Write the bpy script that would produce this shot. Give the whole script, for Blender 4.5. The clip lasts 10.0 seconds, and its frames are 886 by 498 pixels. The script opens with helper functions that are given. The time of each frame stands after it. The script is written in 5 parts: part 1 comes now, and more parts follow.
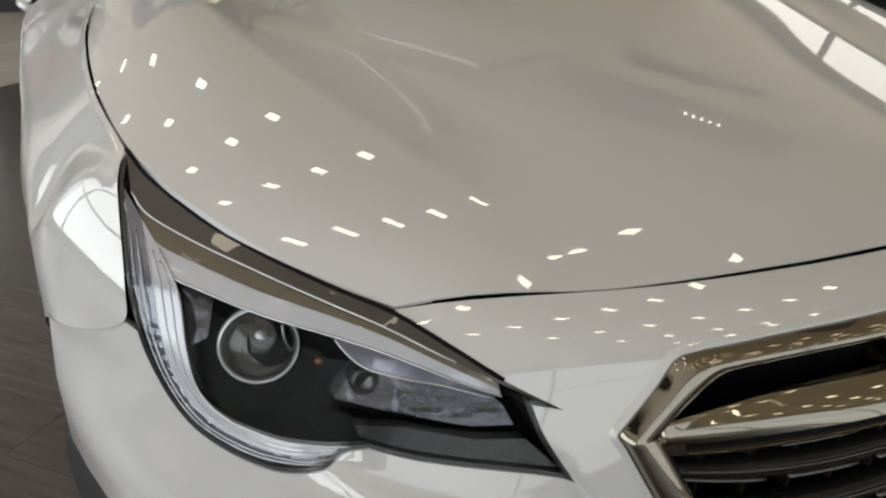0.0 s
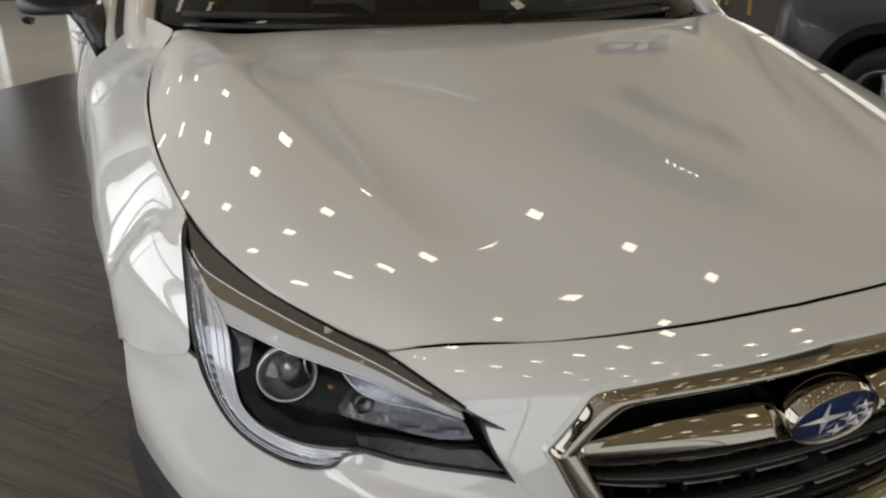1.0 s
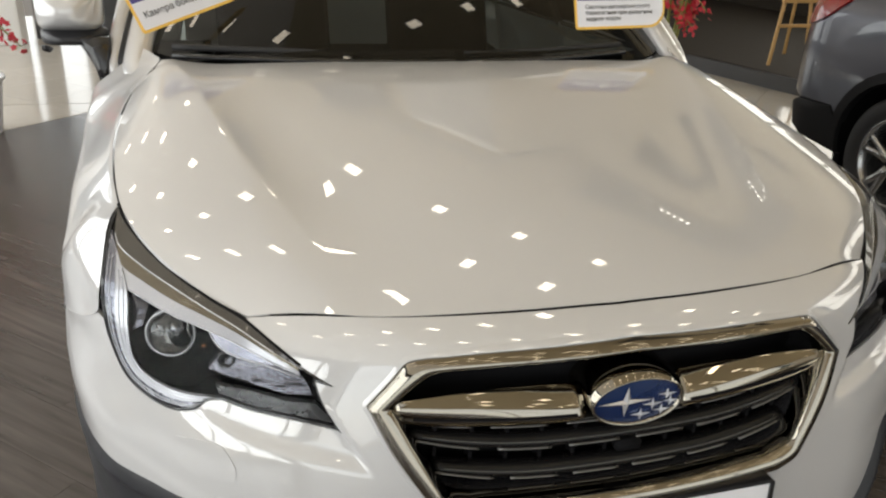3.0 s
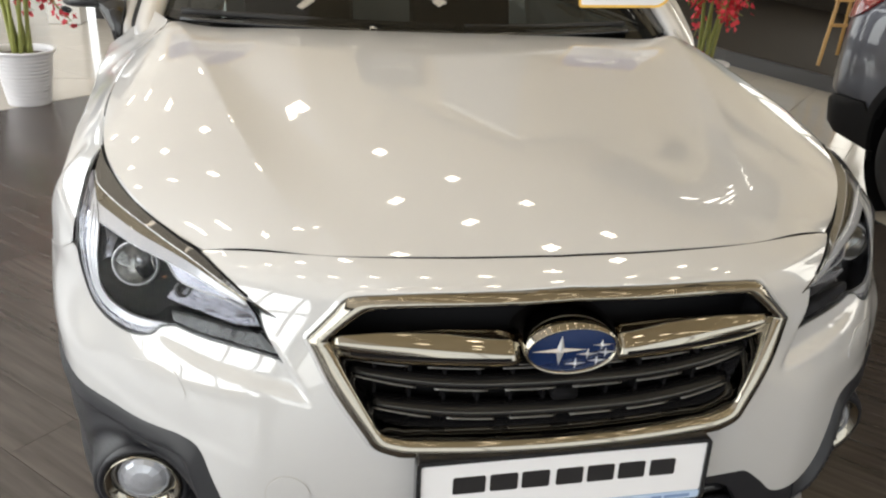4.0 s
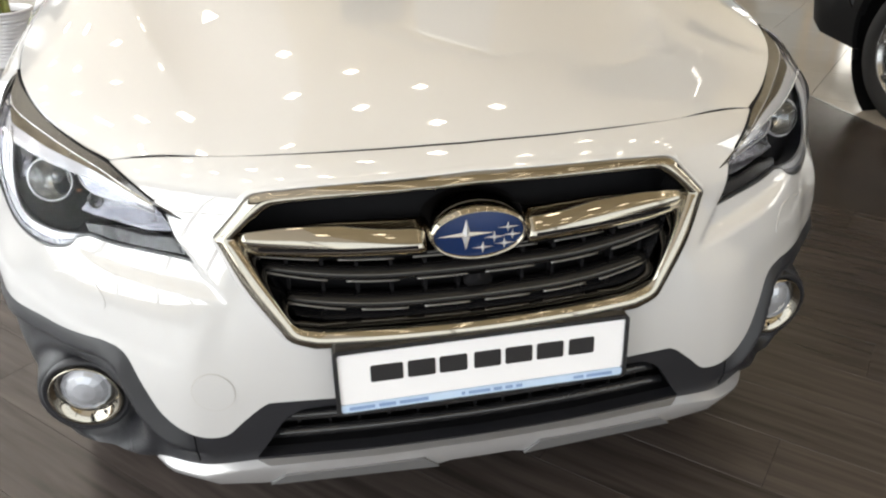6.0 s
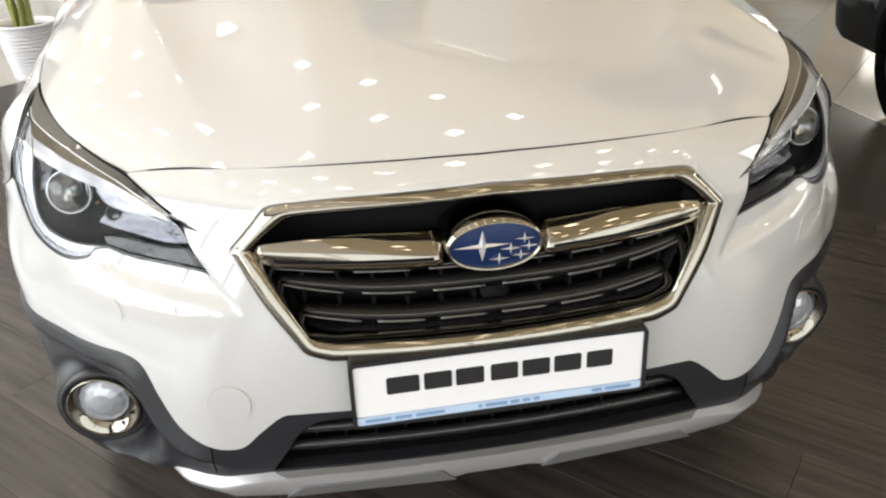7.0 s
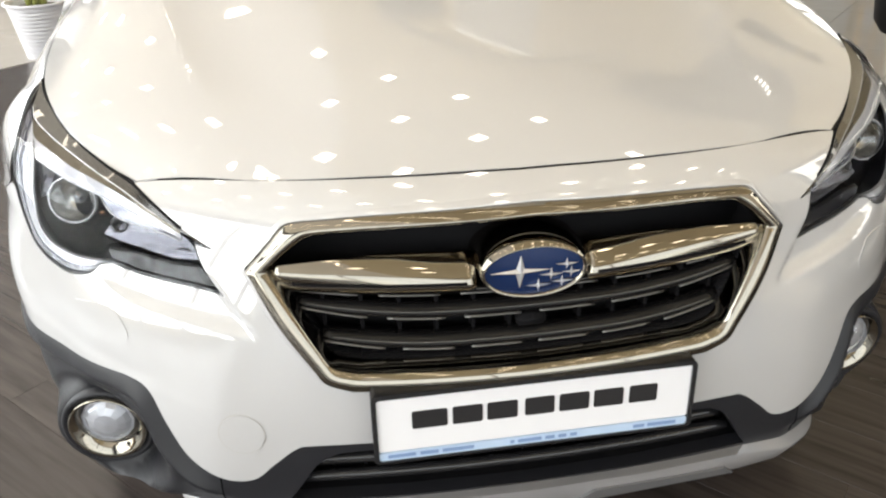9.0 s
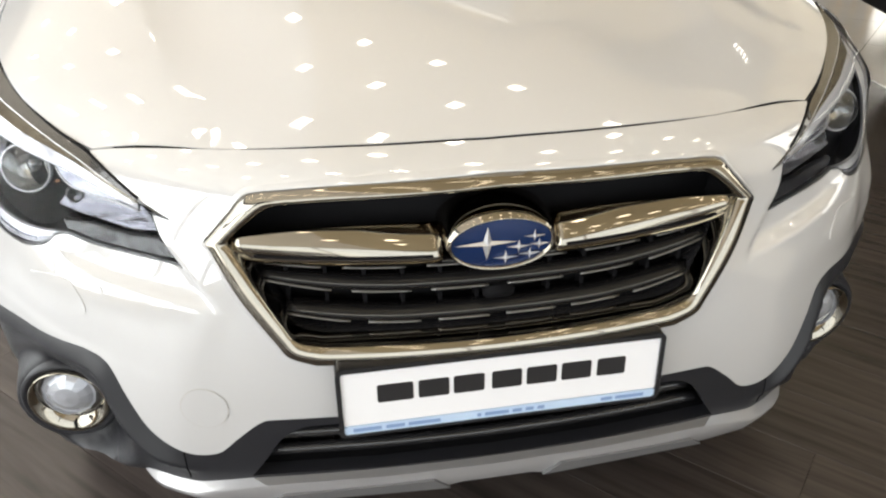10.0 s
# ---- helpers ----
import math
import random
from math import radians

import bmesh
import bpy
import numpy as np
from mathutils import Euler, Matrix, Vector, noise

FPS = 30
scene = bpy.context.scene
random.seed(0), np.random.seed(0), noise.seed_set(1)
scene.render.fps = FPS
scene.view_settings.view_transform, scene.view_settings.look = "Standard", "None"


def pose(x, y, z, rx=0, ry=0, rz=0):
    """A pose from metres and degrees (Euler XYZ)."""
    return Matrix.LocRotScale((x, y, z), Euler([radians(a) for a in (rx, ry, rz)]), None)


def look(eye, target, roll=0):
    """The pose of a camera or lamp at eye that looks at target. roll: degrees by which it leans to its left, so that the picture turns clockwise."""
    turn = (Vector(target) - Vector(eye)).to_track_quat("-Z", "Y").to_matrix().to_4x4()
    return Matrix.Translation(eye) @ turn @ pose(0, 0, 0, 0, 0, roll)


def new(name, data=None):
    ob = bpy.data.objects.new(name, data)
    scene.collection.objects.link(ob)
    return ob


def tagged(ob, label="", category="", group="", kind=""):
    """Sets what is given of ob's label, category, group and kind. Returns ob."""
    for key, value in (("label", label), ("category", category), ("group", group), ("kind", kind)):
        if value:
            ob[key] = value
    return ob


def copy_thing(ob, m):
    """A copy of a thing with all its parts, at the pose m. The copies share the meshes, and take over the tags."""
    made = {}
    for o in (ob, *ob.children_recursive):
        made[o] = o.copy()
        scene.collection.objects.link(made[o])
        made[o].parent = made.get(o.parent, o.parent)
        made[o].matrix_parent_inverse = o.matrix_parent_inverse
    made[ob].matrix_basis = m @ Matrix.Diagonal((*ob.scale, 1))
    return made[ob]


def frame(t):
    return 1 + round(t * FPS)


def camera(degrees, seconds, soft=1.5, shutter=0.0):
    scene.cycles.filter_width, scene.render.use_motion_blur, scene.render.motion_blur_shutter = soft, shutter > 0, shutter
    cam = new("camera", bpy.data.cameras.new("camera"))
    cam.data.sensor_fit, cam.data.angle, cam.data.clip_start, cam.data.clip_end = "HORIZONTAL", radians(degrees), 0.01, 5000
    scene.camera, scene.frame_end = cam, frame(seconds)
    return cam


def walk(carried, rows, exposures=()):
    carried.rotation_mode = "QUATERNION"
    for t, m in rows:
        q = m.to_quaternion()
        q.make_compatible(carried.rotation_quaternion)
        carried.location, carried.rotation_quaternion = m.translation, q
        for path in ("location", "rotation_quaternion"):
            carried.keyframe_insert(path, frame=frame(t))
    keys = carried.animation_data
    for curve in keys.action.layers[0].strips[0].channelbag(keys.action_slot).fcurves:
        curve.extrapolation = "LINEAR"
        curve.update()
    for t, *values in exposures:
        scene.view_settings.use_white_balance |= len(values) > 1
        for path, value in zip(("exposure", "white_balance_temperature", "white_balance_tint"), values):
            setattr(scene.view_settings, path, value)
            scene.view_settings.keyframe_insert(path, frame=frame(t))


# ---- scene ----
# The camera and its path: seconds, place, yaw, pitch, roll
cam = camera(59.81, 10.0, soft=2.2)
ROWS = [
    (0.0, -0.8451, -0.3560, 1.2143, -24.52, -24.77, 1.26),
    (0.5, -0.9142, -0.4507, 1.3796, -24.54, -26.10, 2.77),
    (1.0, -0.8915, -0.5495, 1.4193, -23.40, -26.11, 2.46),
    (1.5, -0.7551, -0.6447, 1.4326, -20.63, -25.48, 3.48),
    (2.0, -0.6564, -0.7068, 1.4539, -18.96, -23.12, 2.29),
    (2.2, -0.6574, -0.7289, 1.4601, -17.69, -22.21, 1.15),
    (3.3, -0.6132, -0.9250, 1.4436, -16.85, -23.63, 2.80),
    (3.5, -0.5946, -0.9466, 1.4155, -16.61, -22.42, 2.27),
    (4.0, -0.4786, -0.9986, 1.4047, -12.93, -23.81, 3.59),
    (4.5, -0.3800, -1.0591, 1.3557, -12.43, -25.38, 1.73),
    (5.0, -0.3322, -1.0898, 1.3363, -12.16, -26.42, 0.05),
    (5.5, -0.3044, -1.0930, 1.3246, -11.81, -27.97, -0.34),
    (7.0, -0.2845, -1.0801, 1.3275, -9.68, -27.19, -1.72),
    (7.5, -0.2811, -1.0808, 1.3266, -7.93, -27.80, -1.33),
    (8.0, -0.2846, -1.0510, 1.3252, -5.79, -28.10, -1.76),
    (8.5, -0.2859, -1.0048, 1.3225, -6.33, -28.33, -1.39),
    (9.0, -0.2973, -0.9462, 1.3339, -8.74, -28.47, -0.96),
    (9.5, -0.3112, -0.9150, 1.3321, -11.46, -30.28, 0.15),
    (10.0, -0.2692, -0.9255, 1.3273, -10.28, -30.91, -0.03),
]
EXPOSURES = [(0.0, -2.08, 6850, 10), (1.0, -2.08, 6900, 10), (2.2, -1.95, 7000, 10), (3.3, -1.42, 6950, 10), (4.0, -1.21, 6900, 10), (4.5, -0.81, 6800, 10), (5.0, -0.73, 6800, 10), (5.5, -0.87, 6800, 10), (7.0, -0.87, 6850, 10), (10.0, -0.86, 6850, 10)]
walk(cam, [(t, pose(x, y, z, 0, 0, yaw) @ pose(0, 0, 0, 90 + pitch) @ pose(0, 0, 0, 0, 0, roll)) for t, x, y, z, yaw, pitch, roll in ROWS], EXPOSURES)

# ---- light ----
world = bpy.data.worlds.new("world")
scene.world = world
world.use_nodes = True
wn = world.node_tree.nodes
sky = wn.new("ShaderNodeTexSky")
sky.sky_type, sky.sun_disc = "NISHITA", False
sky.sun_elevation, sky.sun_rotation = radians(38), radians(-120)
wn["Background"].inputs["Strength"].default_value = 0.10
world.node_tree.links.new(sky.outputs[0], wn["Background"].inputs["Color"])
sun = new("sun", bpy.data.lights.new("sun", "SUN"))
sun.data.energy, sun.data.angle, sun.data.color = 1.2, radians(10), (1, 0.96, 0.9)
sun.matrix_world = look((-10, 6, 10), (0, 0, 0))

CEILING, LAMP_GLOW, DAY = 4.6, 22.0, 13.0


def area_lamp(name, eye, target, width, height, watts, colour):
    ob = new(name, bpy.data.lights.new(name, "AREA"))
    ob.data.shape, ob.data.size, ob.data.size_y = "RECTANGLE", width, height
    ob.data.energy, ob.data.color = watts, colour
    ob.matrix_world = look(eye, target)
    return ob


# ---- materials ----
def material(name, colour, rough=0.5, metal=0.0, coat=0.0, grain=0.0, scale=20.0, bump=0.0, spec=0.5, blotch=0.0, vary=0.0, coat_rough=0.03):
    """A Principled surface with two scales of variation in colour and roughness, and a fine relief."""
    m = bpy.data.materials.new(name)
    m.use_nodes = True
    nt = m.node_tree
    b = nt.nodes["Principled BSDF"]
    b.inputs["Base Color"].default_value = (*colour, 1)
    b.inputs["Roughness"].default_value = rough
    b.inputs["Metallic"].default_value = metal
    b.inputs["Specular IOR Level"].default_value = spec
    b.inputs["Coat Weight"].default_value = coat
    b.inputs["Coat Roughness"].default_value = coat_rough
    if grain or blotch or bump or vary:
        co = nt.nodes.new("ShaderNodeTexCoord")
        fine, broad = nt.nodes.new("ShaderNodeTexNoise"), nt.nodes.new("ShaderNodeTexNoise")
        fine.inputs["Scale"].default_value, fine.inputs["Detail"].default_value = scale, 6
        broad.inputs["Scale"].default_value, broad.inputs["Detail"].default_value = scale / 9, 3
        for n in (fine, broad):
            nt.links.new(co.outputs["Object"], n.inputs["Vector"])
        total = nt.nodes.new("ShaderNodeMath")
        total.operation = "MULTIPLY_ADD"
        nt.links.new(fine.outputs["Fac"], total.inputs[0])
        total.inputs[1].default_value = grain
        second = nt.nodes.new("ShaderNodeMath")
        second.operation = "MULTIPLY_ADD"
        nt.links.new(broad.outputs["Fac"], second.inputs[0])
        second.inputs[1].default_value = blotch
        second.inputs[2].default_value = 1 - grain / 2 - blotch / 2
        nt.links.new(second.outputs[0], total.inputs[2])
        value = total.outputs[0]
        if vary:
            info = nt.nodes.new("ShaderNodeObjectInfo")
            third = nt.nodes.new("ShaderNodeMath")
            third.operation = "MULTIPLY_ADD"
            nt.links.new(info.outputs["Random"], third.inputs[0])
            third.inputs[1].default_value = vary
            fourth = nt.nodes.new("ShaderNodeMath")
            fourth.operation = "SUBTRACT"
            nt.links.new(value, fourth.inputs[0])
            fourth.inputs[1].default_value = vary / 2
            nt.links.new(fourth.outputs[0], third.inputs[2])
            value = third.outputs[0]
        tint = nt.nodes.new("ShaderNodeVectorMath")
        tint.operation = "SCALE"
        tint.inputs[0].default_value = colour
        nt.links.new(value, tint.inputs["Scale"])
        nt.links.new(tint.outputs[0], b.inputs["Base Color"])
        if bump:
            bm_node = nt.nodes.new("ShaderNodeBump")
            bm_node.inputs["Strength"].default_value, bm_node.inputs["Distance"].default_value = bump, 0.002
            nt.links.new(fine.outputs["Fac"], bm_node.inputs["Height"])
            nt.links.new(bm_node.outputs[0], b.inputs["Normal"])
    return m


def clear(name, tint, rough=0.0, ior=1.5):
    """A thin clear sheet: it lets light through, tinted, and mirrors it by Fresnel."""
    m = bpy.data.materials.new(name)
    m.use_nodes = True
    nt = m.node_tree
    nt.nodes.remove(nt.nodes["Principled BSDF"])
    see, gloss, mix, fres = (nt.nodes.new("ShaderNode" + k) for k in ("BsdfTransparent", "BsdfGlossy", "MixShader", "Fresnel"))
    see.inputs["Color"].default_value = (*tint, 1)
    gloss.inputs["Roughness"].default_value = rough
    fres.inputs["IOR"].default_value = ior
    nt.links.new(fres.outputs[0], mix.inputs[0])
    nt.links.new(see.outputs[0], mix.inputs[1])
    nt.links.new(gloss.outputs[0], mix.inputs[2])
    nt.links.new(mix.outputs[0], nt.nodes["Material Output"].inputs["Surface"])
    return m


def glowing(name, colour, strength):
    m = bpy.data.materials.new(name)
    m.use_nodes = True
    b = m.node_tree.nodes["Principled BSDF"]
    b.inputs["Emission Color"].default_value = (*colour, 1)
    b.inputs["Emission Strength"].default_value = strength
    return m


def wood_floor(name):
    """Dark laminate: long streaks along the plank (its own x), knots of tone, each plank a little different."""
    m = material(name, (0.062, 0.05, 0.044), 0.27, spec=0.5)
    nt = m.node_tree
    b = nt.nodes["Principled BSDF"]
    co, mp, info = nt.nodes.new("ShaderNodeTexCoord"), nt.nodes.new("ShaderNodeMapping"), nt.nodes.new("ShaderNodeObjectInfo")
    shift = nt.nodes.new("ShaderNodeVectorMath")
    shift.operation = "SCALE"
    shift.inputs[0].default_value = (37, 11, 5)
    nt.links.new(info.outputs["Random"], shift.inputs["Scale"])
    nt.links.new(co.outputs["Object"], mp.inputs["Vector"])
    nt.links.new(shift.outputs[0], mp.inputs["Location"])
    mp.inputs["Scale"].default_value = (1.1, 16, 1)
    streak, ramp = nt.nodes.new("ShaderNodeTexNoise"), nt.nodes.new("ShaderNodeValToRGB")
    streak.inputs["Scale"].default_value, streak.inputs["Detail"].default_value, streak.inputs["Distortion"].default_value = 2.2, 8, 0.5
    nt.links.new(mp.outputs[0], streak.inputs["Vector"])
    nt.links.new(streak.outputs["Fac"], ramp.inputs[0])
    ramp.color_ramp.elements[0].position, ramp.color_ramp.elements[1].position = 0.3, 0.72
    ramp.color_ramp.elements[0].color, ramp.color_ramp.elements[1].color = (0.033, 0.027, 0.0245, 1), (0.080, 0.066, 0.059, 1)
    bright = nt.nodes.new("ShaderNodeMapRange")
    bright.inputs["To Min"].default_value, bright.inputs["To Max"].default_value = 0.8, 1.2
    nt.links.new(info.outputs["Random"], bright.inputs["Value"])
    mul = nt.nodes.new("ShaderNodeVectorMath")
    mul.operation = "SCALE"
    nt.links.new(ramp.outputs[0], mul.inputs[0])
    nt.links.new(bright.outputs[0], mul.inputs["Scale"])
    nt.links.new(mul.outputs[0], b.inputs["Base Color"])
    rel = nt.nodes.new("ShaderNodeBump")
    rel.inputs["Strength"].default_value, rel.inputs["Distance"].default_value = 0.2, 0.001
    nt.links.new(streak.outputs["Fac"], rel.inputs["Height"])
    nt.links.new(rel.outputs[0], b.inputs["Normal"])
    return m


PAINT = material("pearl_white_paint", (0.57, 0.57, 0.57), 0.30, coat=1.0, coat_rough=0.006, grain=0.02, scale=900, blotch=0.015)
PAINT.node_tree.nodes["Principled BSDF"].inputs["Coat IOR"].default_value = 2.2
CHROME = material("chrome", (0.35, 0.32, 0.27), 0.035, metal=1.0, grain=0.05, scale=60)
BARS = material("dark_satin_bar", (0.010, 0.0098, 0.0098), 0.2, spec=0.25, coat=0.1, grain=0.05, scale=60)
SATIN = material("satin_grey_bar", (0.16, 0.155, 0.15), 0.22, metal=0.7, grain=0.05, scale=60)
BLACK = material("black_gloss_plastic", (0.018, 0.018, 0.0195), 0.18, coat=0.3, grain=0.1, scale=80)
DARK = material("black_void", (0.007, 0.007, 0.008), 0.8, spec=0.1, grain=0.1, scale=50)
CLAD = material("grained_black_cladding", (0.0160, 0.0165, 0.0200), 0.40, spec=0.46, grain=0.15, scale=500, bump=0.25, blotch=0.1)
SUVTRIM = material("dull_black_trim", (0.008, 0.008, 0.009), 0.6, spec=0.25, grain=0.15, scale=300, bump=0.2)
RUBBER = material("tyre_rubber", (0.018, 0.018, 0.019), 0.65, grain=0.2, scale=120, bump=0.3)
SILVER = material("silver_paint", (0.46, 0.46, 0.47), 0.28, metal=0.5, coat=0.6, grain=0.04, scale=300)
PLATE = material("plate_white", (0.86, 0.86, 0.88), 0.3, grain=0.03, scale=30, blotch=0.02)
PLATEBLUE = material("plate_pale_blue", (0.52, 0.66, 0.84), 0.3, grain=0.03, scale=30)
INK = material("plate_ink", (0.02, 0.019, 0.02), 0.4, grain=0.1, scale=60)
INKBLUE = material("blue_ink", (0.22, 0.33, 0.55), 0.4, grain=0.1, scale=60)
EMBLEM = material("emblem_blue", (0.009, 0.030, 0.115), 0.12, metal=0.3, coat=1.0, grain=0.08, scale=40)
LENS = clear("lamp_lens", (0.94, 0.95, 0.96), 0.0, 1.17)
SMOKE = material("smoked_trim", (0.032, 0.028, 0.022), 0.25, coat=1.0, grain=0.08, scale=40, coat_rough=0.01)
RING = material("bright_lamp_ring", (0.72, 0.73, 0.76), 0.22, metal=0.6, coat=0.5, grain=0.05, scale=60)
GUIDE = material("light_guide", (0.56, 0.57, 0.61), 0.2, metal=0.35, coat=1.0, grain=0.10, scale=60)
BEZEL = material("fluted_bezel", (0.22, 0.225, 0.27), 0.16, metal=0.65, coat=1.0, grain=0.15, scale=90)
SEAL = material("lamp_seal", (0.035, 0.035, 0.037), 0.3, coat=0.3, grain=0.1, scale=80)
FOGBOWL = material("fog_reflector", (0.58, 0.59, 0.63), 0.25, metal=0.45, coat=1.0, grain=0.1, scale=70)
BEAMGREY = material("beam_reflector", (0.15, 0.15, 0.17), 0.22, metal=0.8, grain=0.08, scale=50)
BROWNTRIM = material("lamp_trim_brown", (0.17, 0.145, 0.105), 0.2, metal=0.6, coat=0.6, grain=0.08, scale=60)
CUP = material("lamp_reflector", (0.90, 0.86, 0.80), 0.20, metal=0.9, grain=0.05, scale=50)
GLASS = clear("window_glass", (0.16, 0.18, 0.165), 0.0, 1.52)
DOME = clear("projector_dome", (0.90, 0.92, 0.94), 0.0, 1.7)
AMBER = material("amber_plastic", (0.5, 0.22, 0.08), 0.2, coat=1.0, grain=0.1, scale=60)
GREY = material("grey_blue_paint", (0.075, 0.078, 0.098), 0.3, metal=0.35, coat=1.0, coat_rough=0.015, grain=0.04, scale=600)
RED = material("tail_lamp_red", (0.24, 0.008, 0.008), 0.12, coat=1.0, grain=0.1, scale=40)
ALLOY = material("machined_alloy", (0.42, 0.42, 0.42), 0.22, metal=0.9, grain=0.06, scale=120)
WOOD = wood_floor("dark_laminate")
TILE = material("beige_tile", (0.45, 0.42, 0.375), 0.11, grain=0.10, scale=30, blotch=0.14, vary=0.07)
GROUT = material("tile_grout", (0.12, 0.105, 0.09), 0.8, grain=0.2, scale=60)
KERB = material("dark_kerb", (0.016, 0.013, 0.0115), 0.4, grain=0.2, scale=40)
STAGE = material("platform_tile", (0.021, 0.017, 0.013), 0.7, spec=0.2, grain=0.12, scale=30, blotch=0.15)
WALL = material("beige_wall", (0.76, 0.70, 0.60), 0.8, grain=0.05, scale=60, bump=0.1, blotch=0.06)
CEIL = material("cream_ceiling", (0.68, 0.57, 0.385), 0.85, grain=0.04, scale=40, blotch=0.05)
FRAME = material("dark_window_frame", (0.05, 0.052, 0.056), 0.4, grain=0.15, scale=60)
WHITE = material("white_fascia_paint", (0.88, 0.86, 0.82), 0.6, grain=0.02, scale=30, blotch=0.02)
# Ceiling colour with the brightness of nearby window light put in.
LITCEIL = material("window_lit_ceiling", (0.87, 0.80, 0.70), 0.8, grain=0.03, scale=40, blotch=0.04)
COLUMN = material("white_column", (0.78, 0.78, 0.77), 0.4, grain=0.04, scale=30, blotch=0.04)
CLEARPANE = clear("clear_pane", (0.97, 0.985, 0.985), 0.0, 1.18)
LAMPGLOW = glowing("downlight_glow", (1.0, 0.90, 0.74), LAMP_GLOW)
SIGNGLOW = glowing("sign_glow", (1.0, 0.97, 0.9), 14.0)
POT = material("white_glazed_pot", (0.74, 0.74, 0.77), 0.35, grain=0.05, scale=40, blotch=0.05)
SOIL = material("soil", (0.05, 0.035, 0.025), 0.9, grain=0.5, scale=120, bump=0.6)
CANE = material("green_cane", (0.22, 0.24, 0.06), 0.45, grain=0.35, scale=30, blotch=0.3, vary=0.2)
PETAL = material("red_petal", (0.62, 0.035, 0.06), 0.55, grain=0.3, scale=80, vary=0.2)
LEAF = material("green_leaf", (0.09, 0.17, 0.03), 0.5, grain=0.3, scale=60)
EASEL = material("pale_pine", (0.50, 0.30, 0.11), 0.5, grain=0.3, scale=40, blotch=0.15)
BOARD = material("white_board", (0.8, 0.8, 0.8), 0.3, grain=0.03, scale=30)
STICKY = material("sticker_yellow", (0.85, 0.52, 0.10), 0.4, grain=0.04, scale=40)
STICKW = material("sticker_white", (0.80, 0.80, 0.84), 0.4, grain=0.03, scale=40)
STICKB = material("sticker_blue", (0.07, 0.06, 0.24), 0.4, grain=0.06, scale=40)


# ---- mesh helpers ----
def holder(name, label="", category="", group="", kind=""):
    ob = new(name)
    ob.empty_display_size = 0.2
    return tagged(ob, label, category, group, kind)


def thing(name, bm, mat, parent=None, label="", smooth=True):
    """Links a bmesh as one mesh object."""
    me = bpy.data.meshes.new(name)
    bm.to_mesh(me)
    bm.free()
    for p in me.polygons:
        p.use_smooth = smooth
    me.materials.append(mat)
    ob = new(name, me)
    ob.parent = parent
    return tagged(ob, label)


part = thing


def cat(points, n=8):
    """A smooth curve through the points."""
    p = [np.array(q, float) for q in points]
    if len(p) == 2:
        return [p[0] + (p[1] - p[0]) * i / n for i in range(n + 1)]
    p = [2 * p[0] - p[1]] + p + [2 * p[-1] - p[-2]]
    out = []
    for i in range(1, len(p) - 2):
        a, b, c, d = p[i - 1:i + 3]
        for k in range(n):
            t = k / n
            out.append(0.5 * (2 * b + (c - a) * t + (2 * a - 5 * b + 4 * c - d) * t * t + (3 * b - a - 3 * c + d) * t ** 3))
    return out + [p[-2]]


def loop(*segments, n=8):
    """A closed outline of smooth segments that meet at corners."""
    out = []
    for s in segments:
        out += cat(s, n)[:-1]
    return [tuple(q) for q in out]


def both(half):
    """An outline from x = 0 round to x = 0, closed by its mirror image."""
    mirror = [(-x, z) for x, z in reversed(half) if abs(x) > 1e-6]
    return list(half) + mirror


def even(points, n, closed=False):
    """n points at equal steps along a polyline."""
    p = np.array(list(points) + ([points[0]] if closed else []), float)
    d = np.r_[0, np.cumsum(np.linalg.norm(np.diff(p, axis=0), axis=1))]
    s = np.linspace(0, d[-1], n, endpoint=not closed)
    return np.stack([np.interp(s, d, p[:, k]) for k in range(p.shape[1])], 1)


def inside(poly, q):
    p = np.array(poly)
    a, b = p, np.roll(p, -1, 0)
    x, y = q[:, :1], q[:, 1:]
    hit = ((a[:, 1] > y) != (b[:, 1] > y)) & (x < (b[:, 0] - a[:, 0]) * (y - a[:, 1]) / (b[:, 1] - a[:, 1] + 1e-12) + a[:, 0])
    return hit.sum(1) % 2 == 1


def near(poly, q, d):
    p = np.array(poly)
    far = np.ones(len(q), bool)
    for a, b in zip(p, np.roll(p, -1, 0)):
        ab = b - a
        t = np.clip(((q - a) @ ab) / (ab @ ab + 1e-15), 0, 1)
        far &= np.linalg.norm(q - a - t[:, None] * ab, axis=1) > d
    return ~far


